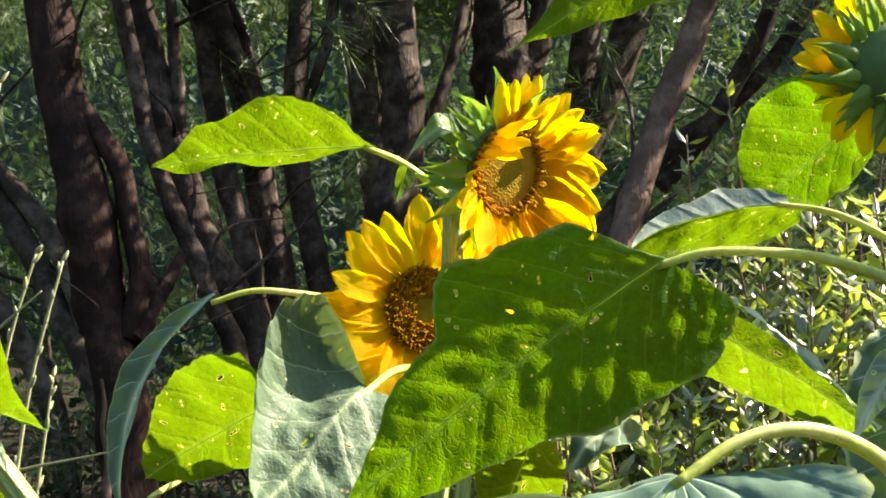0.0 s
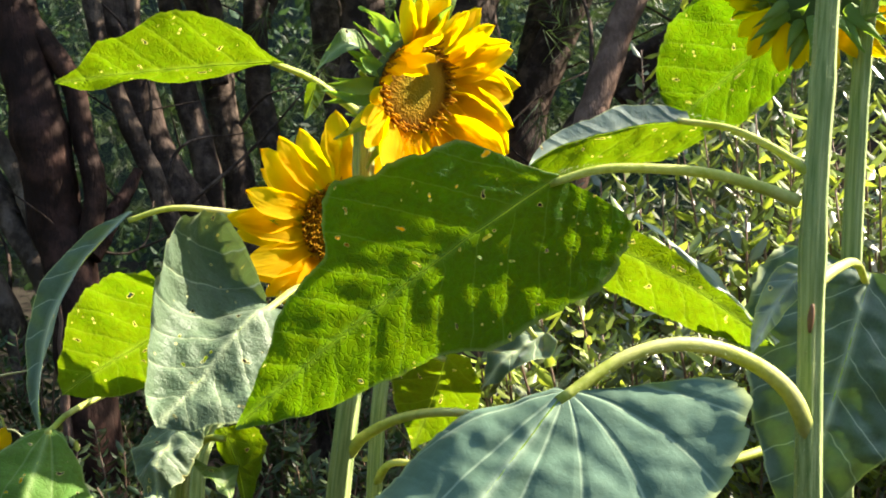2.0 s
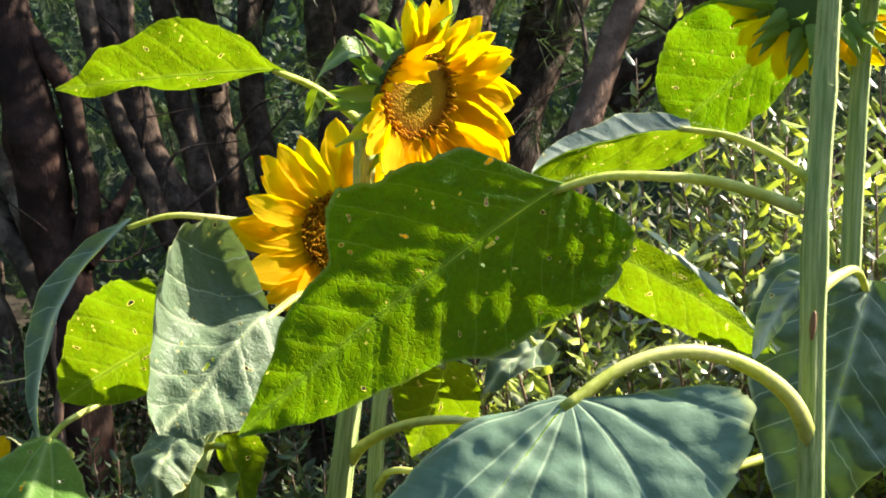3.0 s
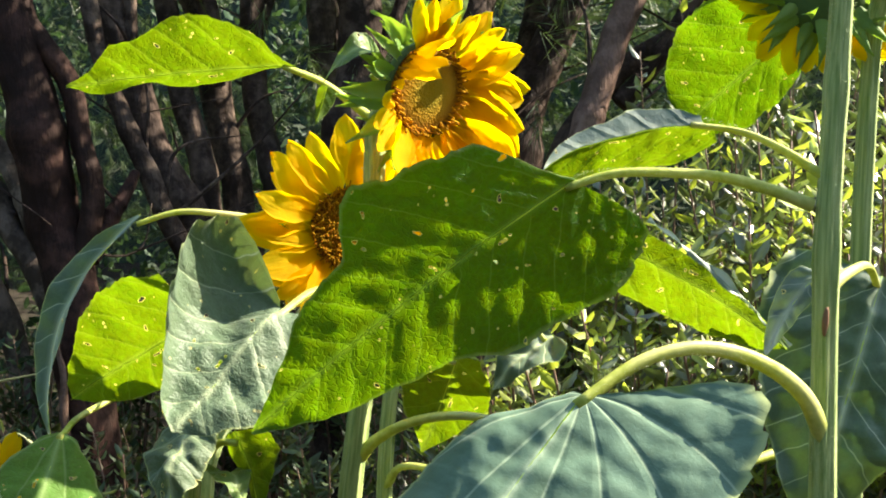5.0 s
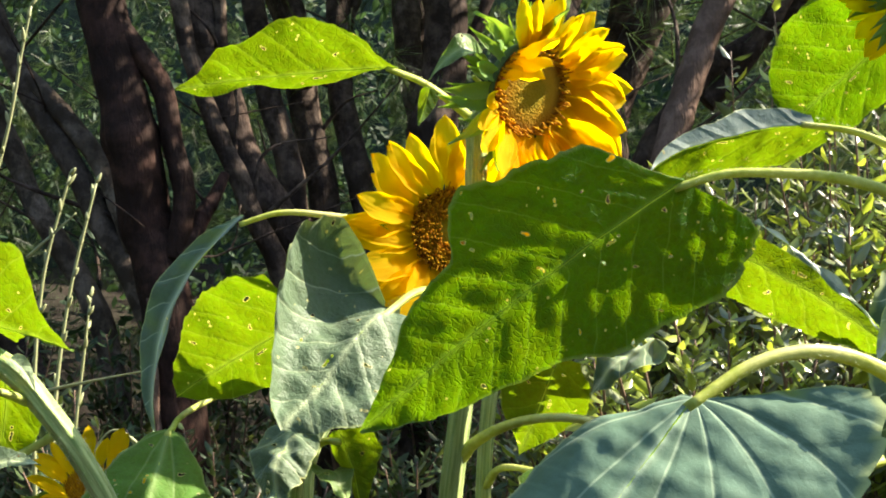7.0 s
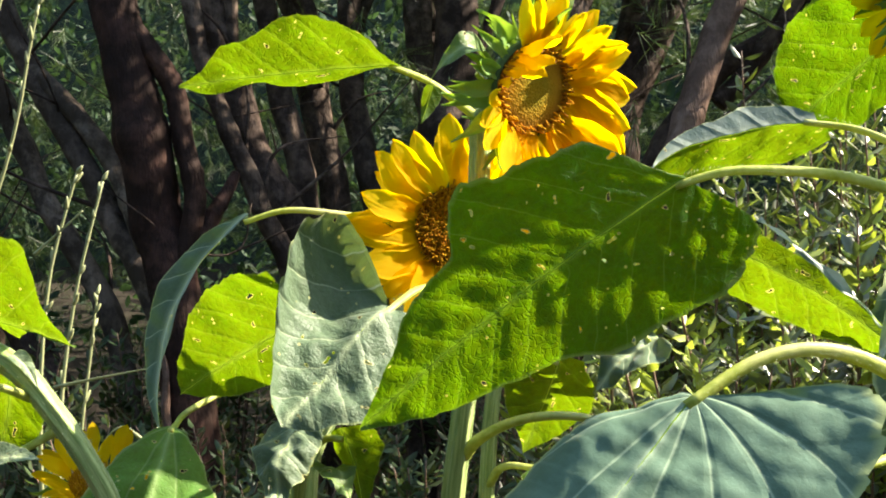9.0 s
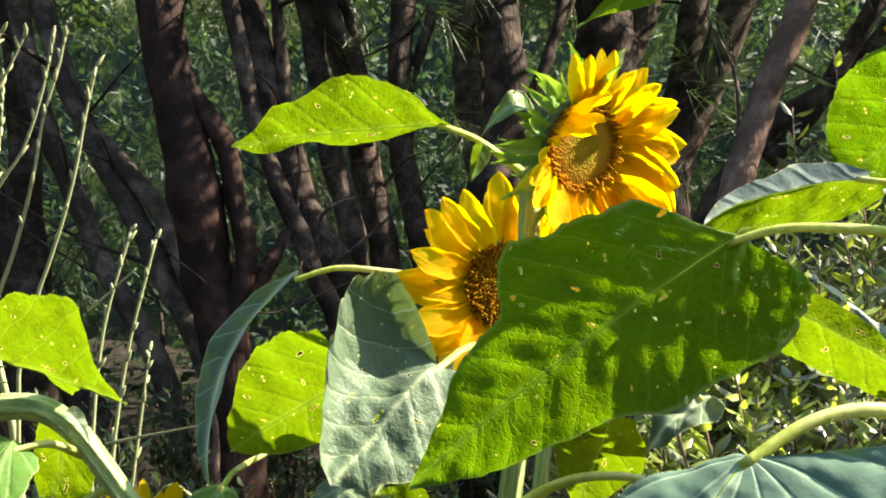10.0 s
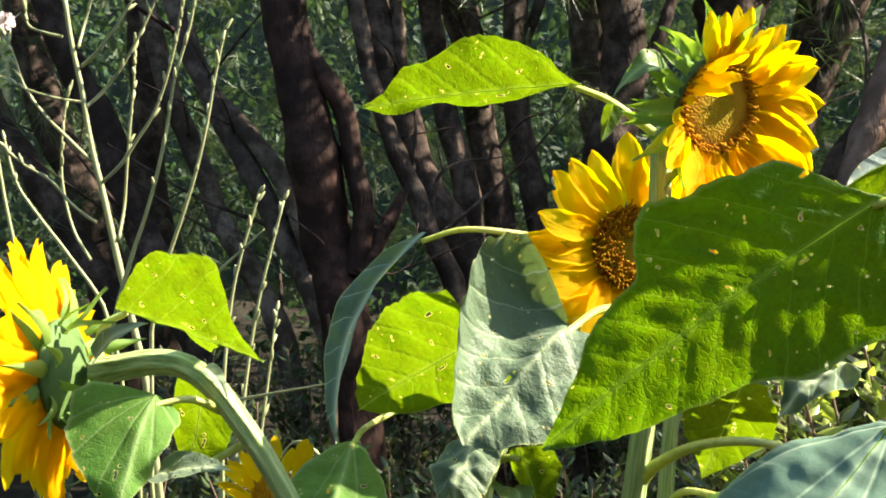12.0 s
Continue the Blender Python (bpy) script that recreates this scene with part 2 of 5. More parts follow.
BARK = bark("tree_bark", (0.017, 0.011, 0.008), (0.068, 0.045, 0.032), (0.24, 0.178, 0.134))
BARK_RED = bark("red_tree_bark", (0.085, 0.052, 0.036), (0.20, 0.130, 0.092), (0.36, 0.25, 0.18))
# grey bark whose pale streaks stand in for dapples of sun on the limbs
LIMB = bark("sun_dappled_limb_bark", (0.030, 0.022, 0.015), (0.110, 0.083, 0.062), (0.34, 0.27, 0.21))
# reddish bark again, with the wood's shade put into a much darker colour
BARK_SHADED = bark("shaded_red_tree_bark", (0.014, 0.008, 0.0055), (0.044, 0.022, 0.015), (0.115, 0.060, 0.041))

M = Mat("pine_needles")
M.set(M.shift((0.075, 0.110, 0.042), M.island(), 0.05, 1.2), 0.45, None, 0.45)
M.translucent((0.09, 0.15, 0.03), 0.35)
NEEDLE = M.m
M = Mat("shrub_leaves")
young = M.ramp(M.island(), (0.52, 0.0), (0.58, 1.0))
M.set(M.shift(M.mix(young, (0.130, 0.160, 0.060), (0.29, 0.34, 0.055)), M.island(), 0.05, 0.9), 0.36, None, 0.8)
M.translucent(M.mix(young, (0.10, 0.16, 0.03), (0.36, 0.44, 0.04)), M.math("MULTIPLY_ADD", young, 0.25, 0.2))
SHRUB = M.m
# same evergreen leaves for the low bushes, their shade put into the colour
M = Mat("shaded_shrub_leaves")
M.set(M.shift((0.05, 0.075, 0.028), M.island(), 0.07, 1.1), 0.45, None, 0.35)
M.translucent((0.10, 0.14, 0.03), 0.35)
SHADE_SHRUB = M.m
M = Mat("wood_undergrowth_leaves")
M.set(M.shift((0.034, 0.066, 0.030), M.island(), 0.05, 0.8), 0.6, None, 0.3)
M.translucent((0.045, 0.09, 0.025), 0.4)
UNDER = M.m
M = Mat("twig_bark")
M.set(M.mix(M.noise(60, 3), (0.08, 0.045, 0.026), (0.19, 0.115, 0.065)), 0.7)
TWIG = M.m
M = Mat("weed_stem")
M.set(M.mix(M.noise(50, 3), (0.19, 0.23, 0.09), (0.38, 0.38, 0.20)), 0.6)
M.translucent((0.4, 0.45, 0.2), 0.2)
WEED = M.m
M = Mat("seed_fluff")
M.set((0.75, 0.66, 0.62), 0.9)
FLUFF = M.m

M = Mat("leaf_litter_soil")
n1, n2 = M.noise(7, 7, 0.7), M.noise(45, 6, 0.7)
sc = M.ramp(n2, (0.3, (0.008, 0.006, 0.0035)), (0.55, (0.020, 0.014, 0.009)), (0.8, (0.05, 0.036, 0.022)))
M.set(M.mix(M.ramp(n1, (0.45, 0.0), (0.7, 0.35)), sc, (0.045, 0.055, 0.022)), 0.95, M.bump(n2, 0.8, 0.02), 0.2)
SOIL = M.m
# near-black blotches put the shade between the far leaves into the colour
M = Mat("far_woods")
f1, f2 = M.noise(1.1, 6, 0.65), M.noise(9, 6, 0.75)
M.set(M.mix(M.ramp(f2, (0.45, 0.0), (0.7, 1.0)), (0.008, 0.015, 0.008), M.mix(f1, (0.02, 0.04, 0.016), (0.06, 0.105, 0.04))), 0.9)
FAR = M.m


# ---- geometry helpers ----
def V(p):
    return Vector(p)


def curve(points, n):
    """n + 1 points of a smooth line through the given ones; long and short stretches may follow each other."""
    pts = [V(p) for p in points]
    last = len(pts) - 1
    ways = [(pts[min(i + 1, last)] - pts[i]).normalized() + (pts[i] - pts[max(i - 1, 0)]).normalized() for i in range(last + 1)]
    ways = [w.normalized() for w in ways]
    out = []
    for i in range(n + 1):
        x = i / n * last
        k = min(int(x), last - 1)
        t = x - k
        a, b = pts[k], pts[k + 1]
        d = (b - a).length
        out.append(a * (2 * t ** 3 - 3 * t * t + 1) + ways[k] * d * (t ** 3 - 2 * t * t + t) + b * (3 * t * t - 2 * t ** 3) + ways[k + 1] * d * (t ** 3 - t * t))
    return out


def tube(points, r0, r1, n=24, sides=12, ridges=0, rough=0.0, mid=None, seed=0, knots=()):
    """Vertices and faces of a round stem along a smooth line. knots: (place 0..1, swelling)."""
    path = curve(points, n)
    verts, faces = [], []
    side = Vector((1, 0, 0))
    for i, p in enumerate(path):
        d = (path[min(i + 1, n)] - path[max(i - 1, 0)]).normalized()
        side = (side - d * side.dot(d))
        side = side.normalized() if side.length > 1e-4 else d.orthogonal().normalized()
        up = d.cross(side)
        t = i / n
        r = r0 + (r1 - r0) * t if mid is None else (r0 * (1 - t) ** 2 + 2 * mid * t * (1 - t) + r1 * t * t)
        for place, swell in knots:
            r *= 1 + swell * math.exp(-((t - place) / 0.025) ** 2)
        for k in range(sides):
            a = 2 * math.pi * k / sides
            rr = r * (1 + (0.085 * math.cos(a * ridges) if ridges else 0))
            if rough:
                rr *= 1 + rough * noise.noise(Vector((math.cos(a) * 1.2 + seed * 7.1, math.sin(a) * 1.2, p.z * 4 + seed)))
                rr *= 1 + rough * 0.5 * noise.noise(Vector((math.cos(a) * 3 + seed * 3.1, math.sin(a) * 3, p.z * 14)))
            verts.append(p + side * (rr * math.cos(a)) + up * (rr * math.sin(a)))
    for i in range(n):
        for k in range(sides):
            a, b = i * sides + k, i * sides + (k + 1) % sides
            faces.append((a, b, b + sides, a + sides))
    faces.append(tuple(range(sides))[::-1])
    faces.append(tuple(range(n * sides, (n + 1) * sides)))
    return verts, faces


def mesh(name, verts, faces, mat, uvs=None, edge=None):
    me = bpy.data.meshes.new(name)
    me.from_pydata([tuple(v) for v in verts], [], faces)
    me.polygons.foreach_set("use_smooth", [True] * len(me.polygons))
    if uvs is not None:
        layer = me.uv_layers.new(name="uv")
        idx = np.empty(len(me.loops), dtype=np.int32)
        me.loops.foreach_get("vertex_index", idx)
        layer.data.foreach_set("uv", np.asarray(uvs, dtype=np.float32)[idx].ravel())
    if edge is not None:
        me.attributes.new("margin", "FLOAT", "POINT").data.foreach_set("value", edge)
    me.materials.append(mat)
    me.update()
    return me


def part(name, data, parent, label="", m=None):
    """A mesh as a part of a thing, or of a part."""
    ob = new(name, data)
    ob.parent = parent
    if m is not None:
        ob.matrix_basis = m
    if label:
        tagged(ob, label)
    return ob


def thing(name, base, label, category, group="", kind=""):
    ob = new(name)
    ob.location = base
    ob.empty_display_size = 0.1
    return tagged(ob, label, category, group, kind)


def join(*bits):
    verts, faces = [], []
    for v, f in bits:
        k = len(verts)
        verts += v
        faces += [tuple(i + k for i in q) for q in f]
    return verts, faces


def hairs(path_points, radius, count, length, seed):
    """Short stiff bristles that stand off a stem."""
    rng = random.Random(seed)
    path = curve(path_points, 60)
    verts, faces = [], []
    for _ in range(count):
        i = rng.randrange(60)
        p = path[i].lerp(path[i + 1], rng.random())
        d = (path[i + 1] - path[i]).normalized()
        o = Vector((rng.gauss(0, 1), rng.gauss(0, 1), rng.gauss(0, 1)))
        o = (o - d * o.dot(d)).normalized()
        q = p + o * radius
        tip = q + (o + d * rng.uniform(-0.3, 0.3)) * length * rng.uniform(0.5, 1.2)
        w = d * 0.00022
        k = len(verts)
        verts += [q - w, q + w, tip]
        faces.append((k, k + 1, k + 2))
    return verts, faces


# ---- sunflowers ----
HEART = ((0, 0.12), (0.03, 0.5), (0.08, 0.82), (0.18, 1.0), (0.36, 0.95), (0.55, 0.72), (0.75, 0.42), (0.9, 0.16), (1, 0))


def rim(profile, s):
    """The half width at s, between the given ones, softly."""
    for (s0, h0), (s1, h1) in zip(profile, profile[1:]):
        if s <= s1:
            t = (s - s0) / (s1 - s0)
            t = 0.6 * t + 0.4 * t * t * (3 - 2 * t)
            return h0 + (h1 - h0) * t
    return 0.0


def blade(L, wl, wr, fold=(10, 10), arch=0.1, back=0.12, wave=0.01, pucker=0.0010, seed=0, ns=72, nw=20, twist=0.0, curl=0.0, crease=1.0, pl=HEART, pr=HEART, teeth=15, roll=(0, 0), radial=0.0, lobes=0.05):
    """A toothed leaf blade: foot at 0, tip on +y, upper side +z. wl, wr: half widths, shaped along the leaf by pl, pr; fold: how far
    each half is raised, in degrees; arch: how far the midrib bows up; back: how far the
    lobes reach behind the foot; curl: sideways bow of the midrib; roll: how far the outer part of each half turns up,
    in degrees; lobes: how uneven the outline is; radial: creases fan out from the foot, so many to a radian."""
    rng = random.Random(seed)
    ph = [rng.uniform(0, 6.28) for _ in range(6)]
    bl, br = back if isinstance(back, tuple) else (back, back)
    verts, uvs, faces = [], [], []
    for i in range(ns + 1):
        s = (i / ns) ** 1.5
        zc = arch * L * 4 * s * (1 - s)
        xc = curl * L * 4 * s * (1 - s)
        tw = math.radians(twist) * s
        for j in range(2 * nw + 1):
            w = j / nw - 1
            g = abs(w)
            left = w < 0
            h = rim(pl if left else pr, s)
            saw = (s * teeth + (0.3 if left else 0.7) + 0.5 * noise.noise(Vector((s * 5, seed, 3 if left else 8)))) % 1.0
            h *= 1 + (0.028 * (0.5 - saw) if 0.04 < s < 0.95 else 0) + lobes * noise.noise(Vector((s * 8, seed * 1.7, 1 if left else 5)))
            hw = (wl if left else wr) * h * g
            f = math.radians((fold[0] if left else fold[1]) + (roll[0] if left else roll[1]) * g * g)
            x, z = math.copysign(hw * math.cos(f), w), hw * math.sin(f)
            y = s * L - (bl if left else br) * L * (g * min(h, 1)) ** 1.25 * (1 - s) ** 3
            q = (y - hw * 0.85) * 26
            if radial:
                q = math.atan2(hw, y) * (radial + 4 * math.hypot(hw, y)) - 0.5
            z += crease * pucker * (1 + 1.3 * noise.noise(Vector((x * 14, y * 14, seed + 9)))) * (abs(math.sin(math.pi * q)) ** 0.6 - 0.6) * min(1, 2 * math.atan2(hw, y) if radial else g * 3) * (1 - g ** 4) * (min(1, math.hypot(hw, y) / 0.07) * 1.6 if radial else 1)
            z += wave * L * (math.sin(s * 11 + ph[0] + (2 if left else 0)) + 0.6 * math.sin(s * 23 + ph[1] + w)) * g ** 2
            z += pucker * 3.2 * noise.noise(Vector((x * 26 + seed * 5.3, y * 26, seed))) + pucker * 1.0 * noise.noise(Vector((x * 62 + seed * 5.3, y * 62, seed)))
            x, z = x * math.cos(tw) - z * math.sin(tw), x * math.sin(tw) + z * math.cos(tw)
            verts.append(Vector((x + xc, y, z + zc)))
            uvs.append((math.copysign(hw, w) + (0 if g else 1e-5), y))
    n = 2 * nw + 1
    for i in range(ns):
        for j in range(n - 1):
            k = i * n + j
            faces.append((k, k + 1, k + n + 1, k + n))
    return verts, faces, uvs


def place_leaf(plant, foot, tip, normal, wl, wr, mat=None, petiole=None, label="", r=0.0042, hair=0, **shape):
    """A leaf of a plant: its blade from foot to tip, upper side towards normal, and the petiole from the stalk to the foot."""
    base = V(plant.location)
    y = V(tip) - V(foot)
    L = y.length
    y.normalize()
    z = V(normal)
    z = (z - y * z.dot(y)).normalized()
    x = y.cross(z)
    m = Matrix.Translation(V(foot)) @ Matrix((x, y, z)).transposed().to_4x4()
    v, f, uv = blade(L, wl, wr, **shape)
    v = [m @ p - base for p in v]
    two = isinstance(mat, tuple)
    nw = shape.get("nw", 20)
    edge = [abs(i % (2 * nw + 1) / nw - 1) for i in range(len(v))]
    me = mesh("leaf", v, f, mat[0] if two else mat or LEAF, uv, edge)
    if two:
        me.materials.append(mat[1])
        me.polygons.foreach_set("material_index", [1 if i % (2 * nw) >= nw else 0 for i in range(len(f))])
    leaf = part("leaf", me, plant, label)
    if petiole:
        pv, pf = tube([V(p) - base for p in petiole] + [V(foot) - base + y * 0.012], r * 1.4, r * 0.8, 30, 12, 3, 0.10, mid=r * 0.9, seed=len(v) % 7)
        part("petiole", mesh("petiole", pv, pf, PETIOLE), leaf)
        if hair:
            hv, hf = hairs([V(p) - base for p in petiole] + [V(foot) - base], r, hair, 0.0022, len(v))
            tagged(part("bristles", mesh("bristles", hv, hf, HAIR), leaf), kind="stuff")
    # the midrib stands out of the underside as a tapered cord
    mid = [v[i * (2 * shape.get("nw", 20) + 1) + shape.get("nw", 20)] for i in range(0, shape.get("ns", 72) + 1, 4)]
    nrm = -z * 0.0012
    mv, mf = tube([p + nrm * 0.45 for p in mid], r * 0.15, 0.0003, 40, 7)
    part("midrib", mesh("midrib", mv, mf, MIDRIB), leaf)
    return leaf


def petal_mesh(length, width, cup, rise, seed, hook=0.0):
    """A pointed ray petal: foot at 0, along +x, face +z."""
    rng = random.Random(seed)
    verts, faces, uvs = [], [], []
    n, k = 12, 3
    ph = rng.uniform(0, 6)
    for i in range(n + 1):
        s = i / n
        h = width * (s + 0.10) ** 0.5 * max(1 - s ** 2.6, 0.0) ** 0.75 * (1 + 0.06 * math.sin(s * 17 + seed))
        z0 = rise * length * (math.sin(s * 1.9) - 0.75 * s * s) + hook * length * s ** 3
        y0 = 0.05 * length * math.sin(s * 3 + ph)
        for j in range(-k, k + 1):
            w = j / k
            z = z0 + cup * width * (w * w) * math.sin(math.pi * min(s + 0.1, 1)) - 0.05 * width * math.cos(w * 9.4)
            verts.append(Vector((s * length, y0 + w * h, z + 0.04 * length * noise.noise(Vector((s * 4 + seed, w * 2, 0))))))
            uvs.append((w * h, s * length))
    m = 2 * k + 1
    for i in range(n):
        for j in range(m - 1):
            q = i * m + j
            faces.append((q, q + 1, q + m + 1, q + m))
    return mesh("petal", verts, faces, PETAL, uvs)


def bract_mesh(length, width, hook, seed):
    verts, faces, uvs = [], [], []
    n, k = 9, 2
    for i in range(n + 1):
        s = i / n
        h = width * (1 - s) ** 0.9 * (0.65 + 1.1 * s * (1 - s) * 1.6)
        z0 = hook * length * s * s + 0.04 * length * math.sin(s * 5 + seed)
        for j in range(-k, k + 1):
            w = j / k
            verts.append(Vector((s * length, w * h + 0.06 * length * math.sin(s * 2.4 + seed * 1.7), z0 + 0.35 * width * w * w)))
            uvs.append((w * h, s * length))
    m = 2 * k + 1
    for i in range(n):
        for j in range(m - 1):
            q = i * m + j
            faces.append((q, q + 1, q + m + 1, q + m))
    return mesh("bract", verts, faces, BRACT, uvs)


PETALS = [petal_mesh(1.0, w, c, r, i, h) for i, (w, c, r, h) in enumerate(((0.18, 0.28, 0.08, 0.0), (0.20, 0.20, 0.02, -0.06), (0.16, 0.35, 0.12, 0.08), (0.19, 0.30, -0.03, 0.04), (0.17, 0.22, 0.08, -0.14)))]
CURLED = petal_mesh(1.0, 0.36, 0.8, 0.5, 9, 0.9)
BRACTS = [bract_mesh(1.0, w, h, i) for i, (w, h) in enumerate(((0.21, 0.35), (0.18, -0.5), (0.23, 0.5), (0.18, -0.1)))]


def head(plant, centre, normal, up, r, petal, count=30, lift=20, bracts=26, bract=0.045, seed=0, gap=(), label="", depth=0.55, curled=(), dome=0.12, bloom=640, crop=0.0):
    """A flower head: green cup, disc with florets, two rings of petals and the bracts behind them. r: disc radius; petal: petal
    length; crop: how much shorter the upper ones are; lift: how far petals lean forward of the disc's plane, in degrees; gap: spans of degrees with no petals."""
    rng = random.Random(seed)
    base = V(plant.location)
    z = V(normal).normalized()
    y = V(up)
    y = (y - z * y.dot(z)).normalized()
    x = y.cross(z)
    m = Matrix.Translation(V(centre) - base) @ Matrix((x, y, z)).transposed().to_4x4()
    # cup
    prof = [(0.12, -depth * 1.25), (0.30, -depth * 1.08), (0.62, -depth * 0.85), (0.92, -depth * 0.5), (1.10, -0.16), (1.10, -0.03), (1.0, 0.0)]
    n = 28
    verts, faces = [], []
    for pr, pz in prof:
        for k in range(n):
            a = 2 * math.pi * k / n
            verts.append(m @ Vector((pr * r * math.cos(a), pr * r * math.sin(a), pz * r)))
    for i in range(len(prof) - 1):
        for k in range(n):
            p, q = i * n + k, i * n + (k + 1) % n
            faces.append((p, q, q + n, p + n))
    faces.append(tuple(range(n))[::-1])
    cup = part("flower_head", mesh("flower_head", verts, faces, CUP), plant, label)
    # disc
    verts, faces = [], []
    rings = 8
    for i in range(1, rings + 1):
        t = i / rings
        for k in range(n):
            a = 2 * math.pi * k / n
            verts.append(m @ Vector((t * r * math.cos(a), t * r * math.sin(a), r * (dome * (1 - (t * 1.25 - 0.45) ** 2) - 0.02))))
    for i in range(rings - 1):
        for k in range(n):
            p, q = i * n + k, i * n + (k + 1) % n
            faces.append((p, q, q + n, p + n))
    verts.append(m @ Vector((0, 0, r * (dome * 0.8 - 0.02))))
    faces += [(k, (k + 1) % n, len(verts) - 1)[::-1] for k in range(n)]
    part("disc", mesh("disc", verts, faces, DISC, [((i // n + 1) / rings, 0) for i in range(len(verts) - 1)] + [(0, 0)]), cup, "brown seed disc")
    # florets in the spiral of a sunflower
    verts, faces = [], []
    total = bloom
    for i in range(total):
        t = math.sqrt((i + 0.5) / total)
        if t < (0.30 if bloom > 400 else 0.80):
            continue
        a = i * 2.39996
        c = Vector((t * r * math.cos(a), t * r * math.sin(a), r * (dome * (1 - (t * 1.25 - 0.45) ** 2) - 0.02)))
        s = r * 0.026
        hgt = r * (0.08 + 0.12 * t) * rng.uniform(0.7, 1.3)
        lean = Vector((rng.gauss(0, 0.3) + 0.35 * math.cos(a), rng.gauss(0, 0.3) + 0.35 * math.sin(a), 1)).normalized() * hgt
        k = len(verts)
        for j in range(5):
            b = 2 * math.pi * j / 5
            verts.append(m @ (c + Vector((s * math.cos(b), s * math.sin(b), 0))))
        for j in range(5):
            b = 2 * math.pi * j / 5
            verts.append(m @ (c + lean + Vector((s * 0.9 * math.cos(b), s * 0.9 * math.sin(b), 0))))
        faces += [(k + j, k + (j + 1) % 5, k + 5 + (j + 1) % 5, k + 5 + j) for j in range(5)]
        faces.append(tuple(range(k + 5, k + 10)))
    tagged(part("floret_band", mesh("floret_band", verts, faces, FLORET), cup, "ring of tiny golden brown florets"), kind="stuff")
    # petals
    for i in range(count):
        a = 360.0 * i / count + rng.uniform(-5, 5)
        if any(lo <= a % 360 <= hi for lo, hi in gap):
            continue
        tilt = lift + rng.uniform(-4, 4) + (4 if i % 2 else -3)
        size = petal * rng.uniform(0.78, 1.12) * (1 - crop * max(0.0, math.sin(radians(a))))
        rot = Matrix.Rotation(radians(a), 4, "Z") @ Matrix.Translation((r * rng.uniform(0.93, 1.0), 0, -0.02 * r)) @ Matrix.Rotation(radians(-tilt), 4, "Y") @ Matrix.Rotation(radians(rng.uniform(-6, 6)), 4, "X")
        part("petal", PETALS[rng.randrange(5)], cup, "", m @ rot @ Matrix.Diagonal((size, size * rng.uniform(1.35, 1.8), size, 1)))
    for a, tilt, size in curled:
        rot = Matrix.Rotation(radians(a), 4, "Z") @ Matrix.Translation((r * 0.98, 0, 0)) @ Matrix.Rotation(radians(-tilt), 4, "Y")
        part("petal", CURLED, cup, "petal curled in over the disc", m @ rot @ Matrix.Scale(size, 4))
    # bracts
    for i in range(bracts):
        a = 360.0 * i / bracts + rng.uniform(-8, 8)
        ring = i % 3
        tilt = rng.uniform(-25, 15) - ring * 18
        size = bract * rng.uniform(0.75, 1.25)
        rot = Matrix.Rotation(radians(a), 4, "Z") @ Matrix.Translation((r * (1.06 - 0.1 * ring), 0, -r * (0.08 + 0.16 * ring))) @ Matrix.Rotation(radians(-tilt), 4, "Y")
        part("bract", BRACTS[rng.randrange(4)], cup, "", m @ rot @ Matrix.Scale(size, 4))
    return cup


def stalk(plant, points, r0, r1, hair=400, seed=1, knots=()):
    base = V(plant.location)
    pts = [V(p) - base for p in points]
    v, f = tube(pts, r0, r1, 90, 42, 7, 0.05, seed=seed, knots=knots)
    run = sum((b - a).length for a, b in zip(pts, pts[1:]))
    uvs = [(i % 42 / 42 * 0.07, i // 42 / 90 * run) for i in range(len(v))]
    s = part("stalk", mesh("stalk", v, f, STALK, uvs), plant, "pale green ridged hairy stalk")
    if hair:
        hv, hf = hairs(pts, (r0 + r1) / 2 * 0.98, hair, 0.003, seed)
        tagged(part("bristles", mesh("bristles", hv, hf, HAIR), s), kind="stuff")
    return s


# ---- ground and distance ----
gv, gf_ = [], []
N = 60
for i in range(N + 1):
    for j in range(N + 1):
        u, w = (i / N * 2 - 1), (j / N * 2 - 1)
        x, y = 150 * u ** 3 + 6 * u, 150 * w ** 3 + 8 * w + 4
        near = max(0.0, 1 - math.hypot(x, y - 4) / 30)
        gv.append((x, y, 0.05 * near * noise.noise(Vector((x * 0.8, y * 0.8, 0))) - 0.01))
for i in range(N):
    for j in range(N):
        k = i * (N + 1) + j
        gf_.append((k, k + N + 1, k + N + 2, k + 1))
tagged(new("ground", mesh("ground", gv, gf_, SOIL)), "dark garden soil with leaf litter", "ground", kind="structure")

# ring of woods; its unseen part behind the camera stands closer and cuts skylight
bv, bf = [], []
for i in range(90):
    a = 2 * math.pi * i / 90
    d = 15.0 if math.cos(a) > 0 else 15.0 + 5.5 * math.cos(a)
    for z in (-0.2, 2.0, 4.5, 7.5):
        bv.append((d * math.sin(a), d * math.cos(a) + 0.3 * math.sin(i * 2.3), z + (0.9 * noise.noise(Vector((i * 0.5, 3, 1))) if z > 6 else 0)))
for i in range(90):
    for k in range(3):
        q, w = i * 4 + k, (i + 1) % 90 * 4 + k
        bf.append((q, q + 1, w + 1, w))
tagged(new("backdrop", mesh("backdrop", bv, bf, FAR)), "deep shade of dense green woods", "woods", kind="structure")


